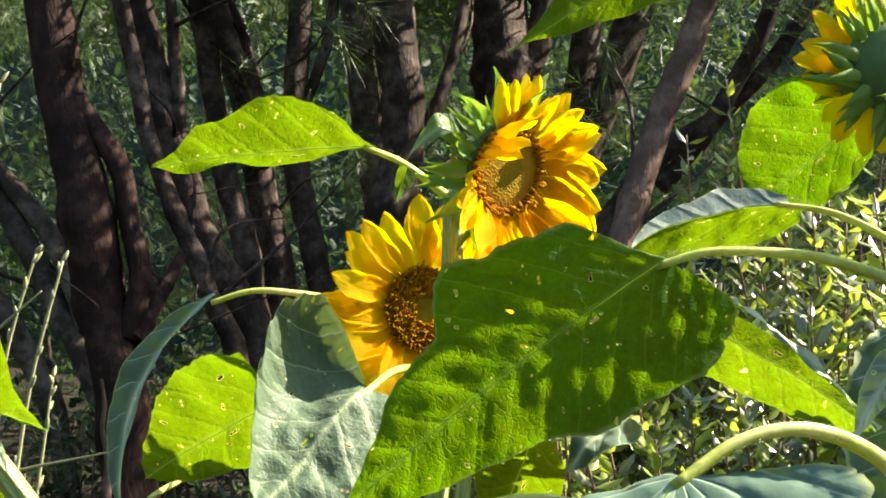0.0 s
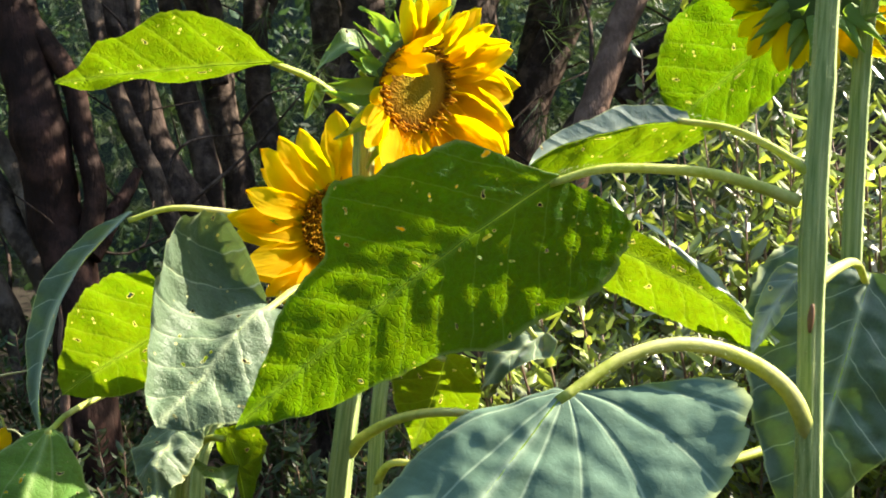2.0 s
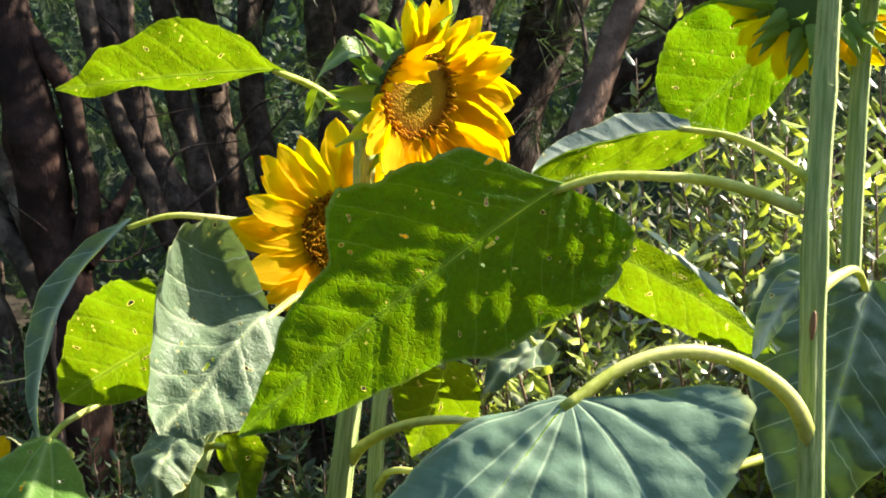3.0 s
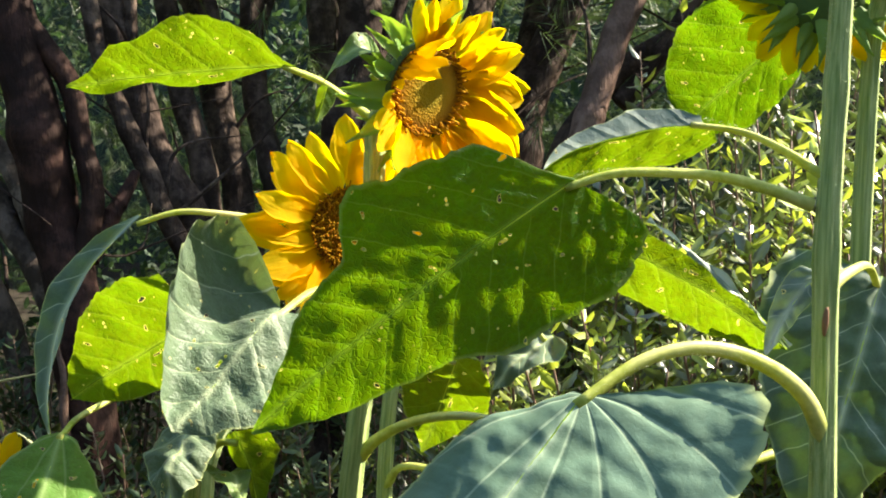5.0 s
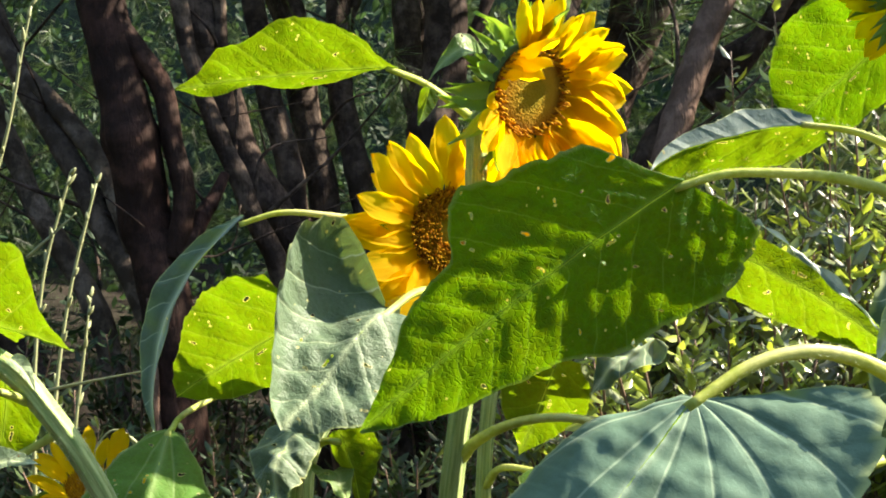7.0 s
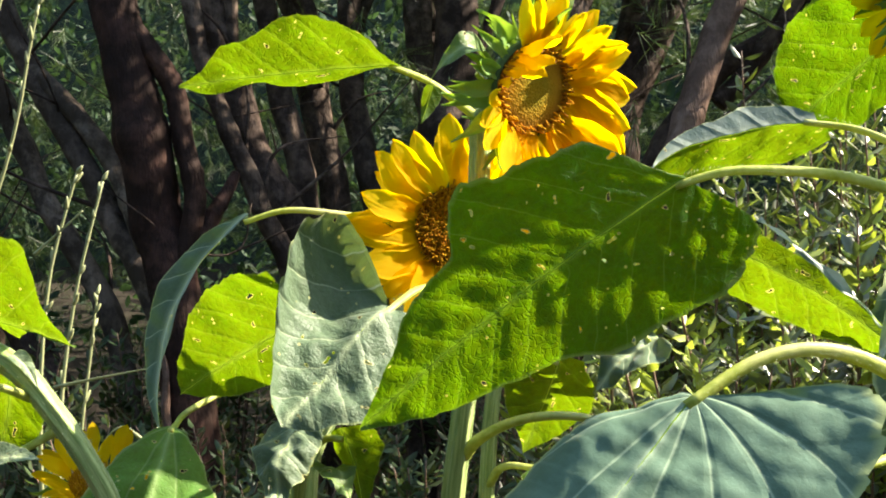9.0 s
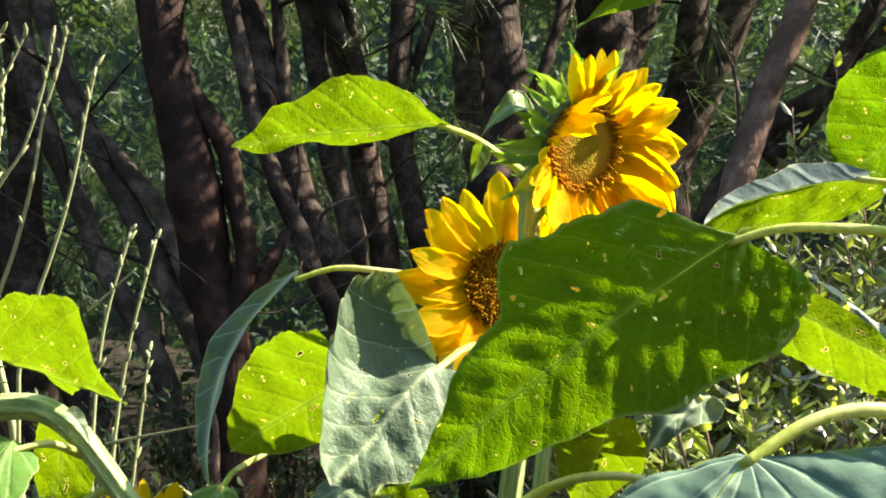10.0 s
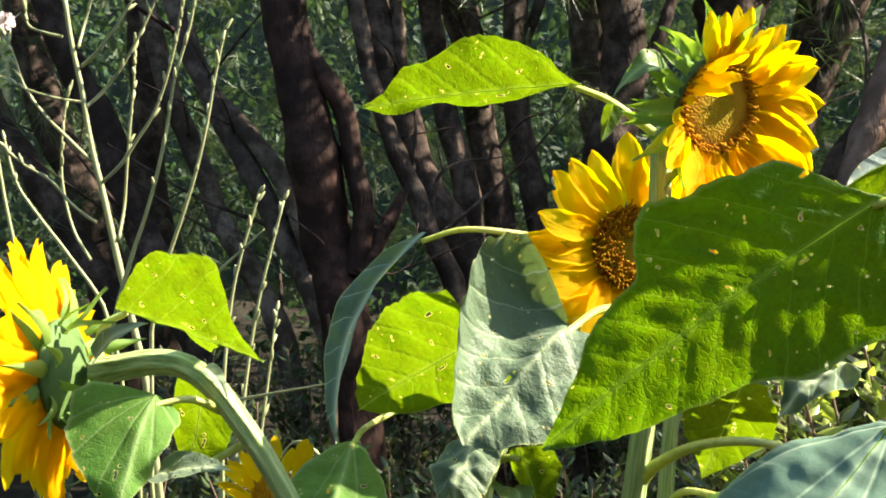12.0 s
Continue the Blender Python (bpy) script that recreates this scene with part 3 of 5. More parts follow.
# ---- trees ----
def quads(centres, along, side, length, width, fold=0.25):
    """Many small pointed leaves as one list: six corners, two faces each."""
    n = len(centres)
    nrm = np.cross(along, side)
    a, s = along * length[:, None], side * width[:, None]
    up = nrm * (width * fold)[:, None]
    pts = np.stack([centres, centres + a * 0.35 + s + up, centres + a * 0.75 + s * 0.7 + up, centres + a, centres + a * 0.75 - s * 0.7 + up, centres + a * 0.35 - s + up], 1)
    verts = pts.reshape(-1, 3)
    b = np.arange(n)[:, None] * 6
    f1, f2 = b + np.array([0, 1, 2, 3]), b + np.array([0, 3, 4, 5])
    return verts, np.concatenate([f1, f2]).tolist()


def unit(a):
    return a / np.maximum(np.linalg.norm(a, axis=1, keepdims=True), 1e-6)


def leaf_cloud(centres, rng, length, width, droop=-0.2):
    n = len(centres)
    along = unit(rng.normal(size=(n, 3)) + np.array([0, 0, droop]))
    side = unit(np.cross(along, rng.normal(size=(n, 3)) + np.array([0, 0, 1.2])))
    k = rng.uniform(0.6, 1.3, n)
    return quads(centres, along, side, length * k, width * k)


def tufts(places, rng, count=34, length=0.13, droop=0.5):
    """Brushes of needles round the ends of twigs."""
    p = np.repeat(np.asarray(places), count, 0)
    ax = np.repeat(unit(rng.normal(size=(len(places), 3)) + np.array([0, 0, -droop])), count, 0)
    n = len(p)
    start = p + ax * rng.uniform(-0.10, 0.05, (n, 1))
    along = unit(ax * 0.9 + rng.normal(size=(n, 3)) * 0.55 + np.array([0, 0, -0.15]))
    side = unit(np.cross(along, rng.normal(size=(n, 3))))
    L = length * rng.uniform(0.6, 1.2, n)
    w = 0.0016 * rng.uniform(0.7, 1.4, n)
    v = np.stack([start - side * w[:, None], start + side * w[:, None], start + along * L[:, None]], 1).reshape(-1, 3)
    return v, (np.arange(n)[:, None] * 3 + np.arange(3)).tolist()


def extend(points, low=0.0, high=4.6):
    pts = [V(p) for p in points]
    pts.sort(key=lambda p: p.z)
    d0, d1 = pts[1] - pts[0], pts[-1] - pts[-2]
    if pts[0].z > low + 0.05:
        k = (pts[0].z - low) / max(d0.z, 0.15)
        pts.insert(0, Vector((pts[0].x - d0.x * k * 0.5, pts[0].y - d0.y * k * 0.5, low - 0.03)))
    if high and pts[-1].z < high:
        k = (high - pts[-1].z) / max(d1.z, 0.2)
        pts.append(Vector((pts[-1].x + d1.x * k * 0.6, pts[-1].y + d1.y * k * 0.6 + 0.2, high)))
    return pts


def crooked(points, amount, seed):
    """The same line with the small bends of a grown stem."""
    out = []
    for q in curve(points, 22):
        a = amount * min(1, q.z / 0.5)
        out.append(q + Vector((a * noise.noise(Vector((q.z * 2.6, seed * 3.7, 0))) + 0.4 * a * noise.noise(Vector((q.z * 8, seed * 1.9, 4))), a * noise.noise(Vector((q.z * 2.6, seed * 5.1, 9))), 0)))
    return out


def tree(stems, seed, label, mat=None, crown=5, spread=1.3):
    """A tree of several stems: (points, foot radius, top radius, whether it reaches the ground; None: it joins another at both ends)."""
    first = extend(stems[0][0])
    base = Vector((first[0].x, first[0].y, 0))
    t = thing("pine_tree", base, label, "tree", "trees of the wood")
    rng = np.random.default_rng(seed)
    places = []
    for i, (pts, r0, r1, grounded) in enumerate(stems):
        if grounded is None:
            p = extend(pts, 99, 0)
        else:
            p = extend(pts, 0.0 if grounded else 99, 4.3 if r1 > 0.012 else 0)
        p = crooked(p, 0.022, seed * 3 + i)
        v, f = tube([q - base for q in p], r0, r1, 90, 20, 0, 0.13, seed=seed * 3 + i, knots=[(q, w) for q, w in ((0.17, 0.10), (0.31, 0.12), (0.44, 0.08), (0.58, 0.12)) if (seed + i + int(q * 50)) % 2])
        part("trunk" if grounded else "limb", mesh("trunk", v, f, mat or BARK), t)
        top = p[-1]
        if r1 > 0.012 and grounded is not None:
            k = int(crown / len(stems))
            c = rng.normal(size=(k, 3)) * np.array([spread, spread * 0.6, 0.55]) + np.array(top) - np.array([0, -0.4, 0.4])
            c = c[(c[:, 2] > 2.3) & (c[:, 2] < 5.0) & (c[:, 1] > 3.0)]
            places.append(c)
            for q in c[::2]:
                a, b = p[-2].lerp(p[-1], 0.6) - base, V(q) - base
                lv, lf = tube([a, a.lerp(b, 0.5) + Vector((0, 0, 0.12)), b], 0.018, 0.004, 10, 6, seed=seed)
                part("branch", mesh("branch", lv, lf, mat or BARK), t)
    # bare twigs low on the stems
    rnd = random.Random(seed)
    for pts, r0, r1, grounded in stems:
        path = [q for q in curve(extend(pts, 0.0 if grounded else 99, 3.0), 40) if 0.5 < q.z < 2.5]
        for k in range(3 if grounded else 1):
            if not path:
                break
            q = rnd.choice(path) - base
            a = rnd.uniform(0, 6.28)
            out = Vector((math.cos(a), 0.6 * math.sin(a), rnd.uniform(0.1, 1.1))).normalized() * rnd.uniform(0.25, 0.8)
            bow = Vector((rnd.gauss(0, 0.05), rnd.gauss(0, 0.05), rnd.gauss(0, 0.06)))
            lv, lf = tube([q, q + out * 0.5 + bow, q + out], rnd.uniform(0.005, 0.011), 0.002, 12, 6, 0, 0.2, seed=k)
            part("twig", mesh("twig", lv, lf, BARK), t)
            if k % 2:
                w = q + out * 0.5 + bow
                o2 = Vector((rnd.gauss(0, 0.2), rnd.gauss(0, 0.1), rnd.uniform(0.05, 0.3)))
                lv, lf = tube([w, w + o2 * 0.5, w + o2], 0.004, 0.0015, 8, 5)
                part("twig", mesh("twig", lv, lf, BARK), t)
    c = np.concatenate(places)
    v, f = tufts(np.repeat(c, 14, 0) + rng.normal(size=(len(c) * 14, 3)) * 0.12 - np.array(base), rng, 28, 0.14)
    tagged(part("crown", mesh("crown", v, f, NEEDLE), t, "dark green drooping needles"), kind="stuff")
    return t


TREES = [
    ([([(-1.316, 3.750, 1.940), (-1.263, 3.729, 1.739), (-1.229, 3.707, 1.593), (-1.187, 3.686, 1.395), (-1.149, 3.664, 1.163), (-1.110, 3.643, 1.062), (-1.076, 3.621, 0.893), (-1.041, 3.600, 0.641)], 0.084, 0.074, True),
      ([(-1.262, 3.735, 1.800), (-1.190, 3.725, 1.712), (-1.114, 3.720, 1.597), (-1.074, 3.695, 1.457), (-1.038, 3.670, 1.336), (-1.019, 3.645, 1.199), (-1.050, 3.620, 1.064)], 0.034, 0.034, None),
      ([(-0.938, 3.800, 1.317), (-0.956, 3.740, 1.247), (-0.994, 3.680, 1.163), (-1.038, 3.620, 1.064)], 0.036, 0.016, None)], BARK_SHADED),
    ([([(-1.187, 4.200, 2.194), (-1.128, 4.186, 1.995), (-1.085, 4.171, 1.798), (-1.023, 4.157, 1.602), (-0.953, 4.143, 1.407), (-0.876, 4.129, 1.252), (-0.776, 4.114, 1.098), (-0.716, 4.100, 0.945)], 0.059, 0.057, True),
      ([(-1.056, 4.150, 2.145), (-1.033, 4.150, 1.951), (-1.013, 4.150, 1.757), (-0.998, 4.150, 1.602)], 0.023, 0.019, False)], BARK),
    ([([(-1.104, 4.000, 1.753), (-1.045, 3.990, 1.594), (-0.987, 3.980, 1.434), (-0.919, 3.970, 1.295), (-0.851, 3.960, 1.146), (-0.784, 3.950, 0.998)], 0.037, 0.028, True)], BARK),
    ([([(-1.054, 4.600, 2.269), (-1.004, 4.567, 2.050), (-0.954, 4.533, 1.791), (-0.913, 4.500, 1.556), (-0.861, 4.467, 1.366), (-0.817, 4.433, 1.200), (-0.765, 4.400, 0.995)], 0.049, 0.043, True),
      ([(-0.962, 4.500, 2.250), (-0.892, 4.500, 2.040), (-0.829, 4.500, 1.893), (-0.799, 4.500, 1.619)], 0.032, 0.042, False)], BARK),
    ([([(-0.980, 4.750, 2.165), (-0.903, 4.720, 1.895), (-0.844, 4.690, 1.629), (-0.800, 4.660, 1.409), (-0.760, 4.630, 1.257), (-0.711, 4.600, 0.977)], 0.062, 0.053, True),
      ([(-0.952, 4.700, 2.288), (-0.899, 4.700, 2.135), (-0.855, 4.700, 1.981)], 0.018, 0.018, False)], BARK),
    ([([(-0.706, 4.900, 2.326), (-0.720, 4.867, 2.093), (-0.724, 4.833, 1.817), (-0.701, 4.800, 1.589), (-0.651, 4.767, 1.410), (-0.616, 4.733, 1.232), (-0.571, 4.700, 0.968)], 0.051, 0.050, True),
      ([(-0.579, 5.000, 2.345), (-0.615, 4.967, 2.177), (-0.655, 4.933, 2.010), (-0.687, 4.900, 1.869)], 0.023, 0.023, False)], LIMB),
    ([([(-0.502, 5.000, 2.345), (-0.482, 4.960, 2.129), (-0.459, 4.920, 1.917), (-0.421, 4.880, 1.685), (-0.379, 4.840, 1.479), (-0.358, 4.800, 1.186)], 0.054, 0.054, True)], LIMB),
    ([([(-0.312, 4.600, 2.269), (-0.295, 4.560, 2.070), (-0.266, 4.520, 1.875), (-0.285, 4.480, 1.640), (-0.313, 4.440, 1.430), (-0.331, 4.400, 1.079)], 0.082, 0.084, True),
      ([(-0.089, 4.700, 2.091), (-0.142, 4.633, 1.909), (-0.204, 4.567, 1.773), (-0.265, 4.500, 1.642)], 0.027, 0.022, False)], BARK),
    ([([(0.108, 5.100, 2.364), (0.118, 5.000, 2.066), (0.138, 4.900, 1.756), (0.148, 4.800, 1.187)], 0.124, 0.113, True),
      ([(0.298, 5.100, 2.364), (0.272, 5.067, 2.216), (0.213, 5.033, 2.023), (0.154, 5.000, 1.809)], 0.058, 0.060, False)], BARK),
    ([([(0.748, 3.950, 2.164), (0.671, 3.910, 1.957), (0.598, 3.870, 1.771), (0.537, 3.830, 1.607), (0.479, 3.790, 1.463), (0.422, 3.750, 1.270)], 0.047, 0.044, True)], BARK_RED),
    ([([(1.117, 4.700, 2.017), (0.928, 4.660, 1.831), (0.740, 4.620, 1.711), (0.566, 4.580, 1.518), (0.458, 4.540, 1.306), (0.372, 4.500, 1.054)], 0.046, 0.032, True),
      ([(1.088, 4.650, 2.149), (0.968, 4.633, 1.910), (0.827, 4.617, 1.693), (0.707, 4.600, 1.563)], 0.040, 0.034, False)], BARK),
    ([([(0.596, 5.200, 2.044), (0.482, 5.133, 1.773), (0.382, 5.067, 1.532), (0.331, 5.000, 1.179)], 0.094, 0.073, True)], BARK),
    ([([(1.773, 4.800, 1.463), (1.503, 4.775, 1.240), (1.322, 4.750, 1.062), (1.187, 4.725, 0.863), (1.099, 4.700, 0.552)], 0.099, 0.067, True)], BARK),
    ([([(-1.839, 4.050, 2.036), (-1.754, 4.017, 1.813), (-1.653, 3.983, 1.612), (-1.545, 3.950, 1.444), (-1.452, 3.917, 1.318), (-1.348, 3.883, 1.147), (-1.244, 3.850, 0.980)], 0.041, 0.034, True),
      ([(-1.655, 4.000, 1.672), (-1.561, 3.970, 1.571), (-1.473, 3.940, 1.469), (-1.379, 3.910, 1.347), (-1.310, 3.880, 1.224), (-1.243, 3.850, 1.075)], 0.036, 0.026, False)], LIMB),
    ([([(-1.991, 4.350, 1.699), (-1.914, 4.320, 1.557), (-1.813, 4.290, 1.374), (-1.703, 4.260, 1.163), (-1.604, 4.230, 1.019), (-1.487, 4.200, 0.773)], 0.043, 0.039, True)], LIMB),
    ([([(-2.354, 4.300, 1.766), (-2.214, 4.270, 1.547), (-2.134, 4.240, 1.333), (-2.016, 4.210, 1.121), (-1.854, 4.180, 0.851), (-1.691, 4.150, 0.565)], 0.068, 0.052, True)], BARK),
    ([([(-2.906, 4.600, 1.705), (-2.758, 4.560, 1.491), (-2.624, 4.520, 1.305), (-2.445, 4.480, 1.078), (-2.209, 4.440, 0.811), (-2.028, 4.400, 0.506)], 0.062, 0.047, True)], BARK),
    ([([(-2.357, 4.900, 2.174), (-2.315, 4.850, 1.831), (-2.287, 4.800, 1.516), (-2.244, 4.750, 1.205), (-2.196, 4.700, 0.780)], 0.073, 0.064, True)], BARK),
    ([([(-3.180, 5.300, 2.258), (-3.072, 5.250, 1.931), (-2.964, 5.200, 1.609), (-2.773, 5.150, 1.292), (-2.642, 5.100, 0.931)], 0.095, 0.074, True)], BARK),
    ([([(-0.455, 5.300, 2.145), (-0.431, 5.233, 1.825), (-0.405, 5.167, 1.390), (-0.382, 5.100, 0.771)], 0.067, 0.060, True)], BARK),
    ([([(0.492, 5.600, 2.088), (0.438, 5.533, 1.751), (0.411, 5.467, 1.291), (0.398, 5.400, 0.785)], 0.076, 0.066, True)], BARK),
]
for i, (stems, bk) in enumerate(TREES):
    tree(stems, 11 + i, "reddish brown tree trunk in the shade" if bk in (BARK_SHADED, BARK_RED) else "dark brown slender tree with several stems", bk)


# a loose strip of bark that hangs on the reddish trunk
trunk = bpy.data.objects["pine_tree"]
strip = [(-1.072, 3.500, 0.533), (-1.082, 3.500, 0.638), (-1.078, 3.500, 0.725), (-1.093, 3.500, 0.811), (-1.087, 3.500, 0.881), (-1.097, 3.500, 0.957)]
v, f = tube([V(q) - trunk.location for q in strip], 0.012, 0.006, 40, 8, 0, 0.9, seed=5)
part("loose_bark", mesh("loose_bark", v, f, BARK_RED), trunk, "pale loose strip of peeling bark")


# ---- foliage of the wood ----
def thicket(name, label, box, clumps, per, size, length, width, seed, mat):
    """Undergrowth: clumps of small leaves inside a box (x0, x1, y0, y1, z0, z1)."""
    rng = np.random.default_rng(seed)
    x0, x1, y0, y1, z0, z1 = box
    c = np.stack([rng.uniform(x0, x1, clumps), rng.uniform(y0, y1, clumps), z0 + (z1 - z0) * rng.uniform(0, 1, clumps) ** 1.2], 1)
    p = np.repeat(c, per, 0) + rng.normal(size=(clumps * per, 3)) * size
    p[:, 2] = np.maximum(p[:, 2], 0.02)
    v, f = leaf_cloud(p, rng, length, width)
    return tagged(new(name, mesh(name, v, f, mat)), label, "undergrowth", kind="stuff")


thicket("undergrowth", "dense dim green undergrowth behind the trees", (-9.5, 7.5, 8.0, 12, 0, 4.8), 400, 60, np.array([0.32, 0.3, 0.25]), 0.11, 0.026, 3, UNDER)
thicket("undergrowth", "low green weeds on the ground between trunks", (-3.2, 3.6, 3.6, 6.2, 0, 0.8), 110, 40, np.array([0.16, 0.16, 0.10]), 0.05, 0.012, 5, UNDER)

# added above the view: needle clumps that block sun from the trunks
thicket("boughs", "pine boughs added overhead to shade the trunks", (-4.8, 3.4, 3.3, 7.6, 2.5, 3.5), 230, 120, np.array([0.17, 0.17, 0.09]), 0.13, 0.013, 7, NEEDLE)

rng = np.random.default_rng(8)
tp = np.concatenate([np.stack([rng.uniform(-3.6, 4.0, 420), rng.uniform(4.4, 7.0, 420), rng.uniform(0.5, 2.9, 420)], 1),
                     np.stack([rng.uniform(-4.6, 5.2, 620), rng.uniform(6.5, 9.0, 620), rng.uniform(0.1, 3.6, 620)], 1)])
tv, tf = tufts(np.repeat(tp, 3, 0) + rng.normal(size=(len(tp) * 3, 3)) * 0.14, rng, 30, 0.19, 0.6)
tagged(new("needle_sprays", mesh("needle_sprays", tv, tf, NEEDLE)), "hanging sprays of dark pine needles", "foliage", kind="stuff")


def shrub(base, height, spread, seed, stems=9, leaf=0.042, per=46, mat=None):
    """A small-leaved evergreen bush: upright twigs set all round with glossy leaves that point up and out."""
    rng = np.random.default_rng(seed)
    b = V(base)
    t = thing("shrub", b, "evergreen shrub with small glossy leaves", "shrub", "shrubs at the wood's edge")
    cen, aln = [], []
    bits = []
    for i in range(stems):
        a = rng.uniform(0, 6.28)
        out = spread * rng.uniform(0.2, 1.0)
        tip = Vector((out * math.cos(a), out * math.sin(a) * 0.7, height * rng.uniform(0.6, 1.05)))
        pts = [Vector((0.05 * math.cos(a), 0.05 * math.sin(a), -0.02)), tip * 0.5 + Vector((0, 0, height * 0.1)), tip]
        bits.append(tube(pts, 0.006, 0.0018, 14, 6))
        path = curve(pts, 60)
        for k in range(per):
            j = min(int((1 - 0.75 * (k / per) ** 1.1) * 60), 59)
            d = (path[j + 1] - path[j]).normalized()
            w = k * 2.4 + rng.uniform(-0.4, 0.4)
            o = Vector((math.cos(w), math.sin(w), rng.normal() * 0.25))
            cen.append(path[j] + o * 0.003)
            aln.append((o * rng.uniform(0.55, 1.1) + d * rng.uniform(0.25, 1.0)).normalized())
    for bit in bits:
        part("stem", mesh("stem", *bit, TWIG), t)
    cen, aln = np.array(cen), np.array(aln)
    n = len(cen)
    side = unit(np.cross(aln, rng.normal(size=(n, 3)) * 0.35 + np.array([0, 0, 1.0])))
    L = leaf * rng.uniform(0.65, 1.2, n)
    v, f = quads(cen, aln, side, L, L * 0.19, 0.45)
    tagged(part("leaves", mesh("leaves", v, f, mat or SHRUB), t), kind="stuff")
    return t


SHRUBS = ((0.22, 2.45, 1.12), (0.38, 2.2, 1.14), (0.50, 2.5, 1.22), (0.62, 2.2, 1.28), (0.76, 2.45, 1.42), (0.86, 2.15, 1.40), (1.0, 2.4, 1.50), (0.1, 2.8, 0.9), (0.60, 2.9, 1.25), (0.82, 2.9, 1.40), (1.10, 2.8, 1.50), (0.36, 2.85, 1.20), (1.1, 2.15, 1.45), (0.72, 2.05, 1.2), (0.95, 1.95, 1.25))
for k, (px, py, h) in enumerate(SHRUBS):
    shrub((px, py, 0), h, 0.26, 40 + k, 18, 0.054, 70)
for k, (px, py, h) in enumerate(((0.66, 3.4, 1.62), (0.85, 3.2, 1.78), (1.05, 3.4, 1.85), (1.3, 3.3, 1.8), (0.5, 3.3, 1.35))):
    shrub((px, py, 0), h, 0.22, 90 + k, 9, 0.056, 46)
# low bushes with darkened leaves cover the ground that lies in shade
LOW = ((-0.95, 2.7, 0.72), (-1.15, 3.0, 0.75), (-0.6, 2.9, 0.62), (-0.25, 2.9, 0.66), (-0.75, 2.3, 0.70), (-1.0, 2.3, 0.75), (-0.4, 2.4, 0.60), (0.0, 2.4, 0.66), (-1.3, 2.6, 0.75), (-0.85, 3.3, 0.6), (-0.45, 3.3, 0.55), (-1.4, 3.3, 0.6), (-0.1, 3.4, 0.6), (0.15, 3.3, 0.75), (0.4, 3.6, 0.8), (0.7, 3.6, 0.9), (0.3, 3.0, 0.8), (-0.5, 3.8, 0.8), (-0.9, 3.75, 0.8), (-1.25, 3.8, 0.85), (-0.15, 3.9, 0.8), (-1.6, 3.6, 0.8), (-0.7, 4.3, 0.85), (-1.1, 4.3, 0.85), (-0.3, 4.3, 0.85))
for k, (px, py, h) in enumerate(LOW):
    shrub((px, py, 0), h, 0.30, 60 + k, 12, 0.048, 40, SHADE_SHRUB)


# ---- sunflowers ----
GROUP = "sunflowers in the bed"

# the one that shows its flower in three-quarter view
A = thing("sunflower_plant", (-0.075, 1.34, 0), "tall sunflower with a bright yellow half-turned head", "sunflower", GROUP)
stalk(A, [(-0.075, 1.34, -0.02), (-0.086, 1.279, 0.879), (-0.079, 1.281, 1.016), (-0.066, 1.281, 1.130), (-0.052, 1.296, 1.299), (-0.051, 1.305, 1.396), (-0.048, 1.308, 1.430), (-0.024, 1.299, 1.448)], 0.0135, 0.0100, 900, 1)
head(A, (0.006, 1.274, 1.460), (0.62, -0.77, -0.16), (0.1, 0, 1), 0.047, 0.096, 58, 10, 40, 0.046, 4, gap=((126, 242),), bloom=340, crop=0.42, label="yellow head with petals curling over its brown disc",
     curled=((122, 30, 0.052), (134, 50, 0.044), (146, 66, 0.036), (160, 48, 0.026), (176, 30, 0.024), (192, 0, 0.038), (205, -8, 0.046), (218, -8, 0.052), (232, 0, 0.058)))
place_leaf(A, (-0.043, 1.285, 1.478), (-0.100, 1.250, 1.468), (-0.15, -0.72, 0.62), 0.024, 0.020, GREEN_TOP, [(-0.033, 1.300, 1.457)], "small leaf curled over behind the head", 0.003, seed=4, fold=(18, 34), arch=0.55, wave=0.03, ns=40, nw=10)
place_leaf(A, (-0.023, 1.275, 1.494), (-0.050, 1.250, 1.541), (0.5, -0.6, 0.5), 0.013, 0.013, BRACT, None, "twisted green bract leaf", 0.002, seed=8, fold=(30, 10), arch=0.25, twist=120, wave=0.03, ns=36, nw=8)
place_leaf(A, (0.000, 1.285, 1.512), (-0.008, 1.270, 1.569), (-0.3, -0.8, 0.3), 0.012, 0.014, BRACT, None, "twisted green bract leaf", 0.002, seed=10, fold=(20, 30), arch=-0.2, twist=-70, ns=36, nw=8)
place_leaf(A, (0.018, 1.300, 1.528), (0.052, 1.310, 1.567), (0.2, -0.9, -0.2), 0.015, 0.013, BRACT, None, "pointed green bract leaf", 0.002, seed=12, fold=(12, 12), arch=0.12, ns=36, nw=8)
place_leaf(A, (-0.100, 1.290, 1.465), (-0.112, 1.280, 1.424), (0.2, 0.5, 0.6), 0.010, 0.012, LEAF, None, "thin hanging leaf tip", 0.002, seed=14, fold=(20, 20), arch=0.1, ns=30, nw=8)
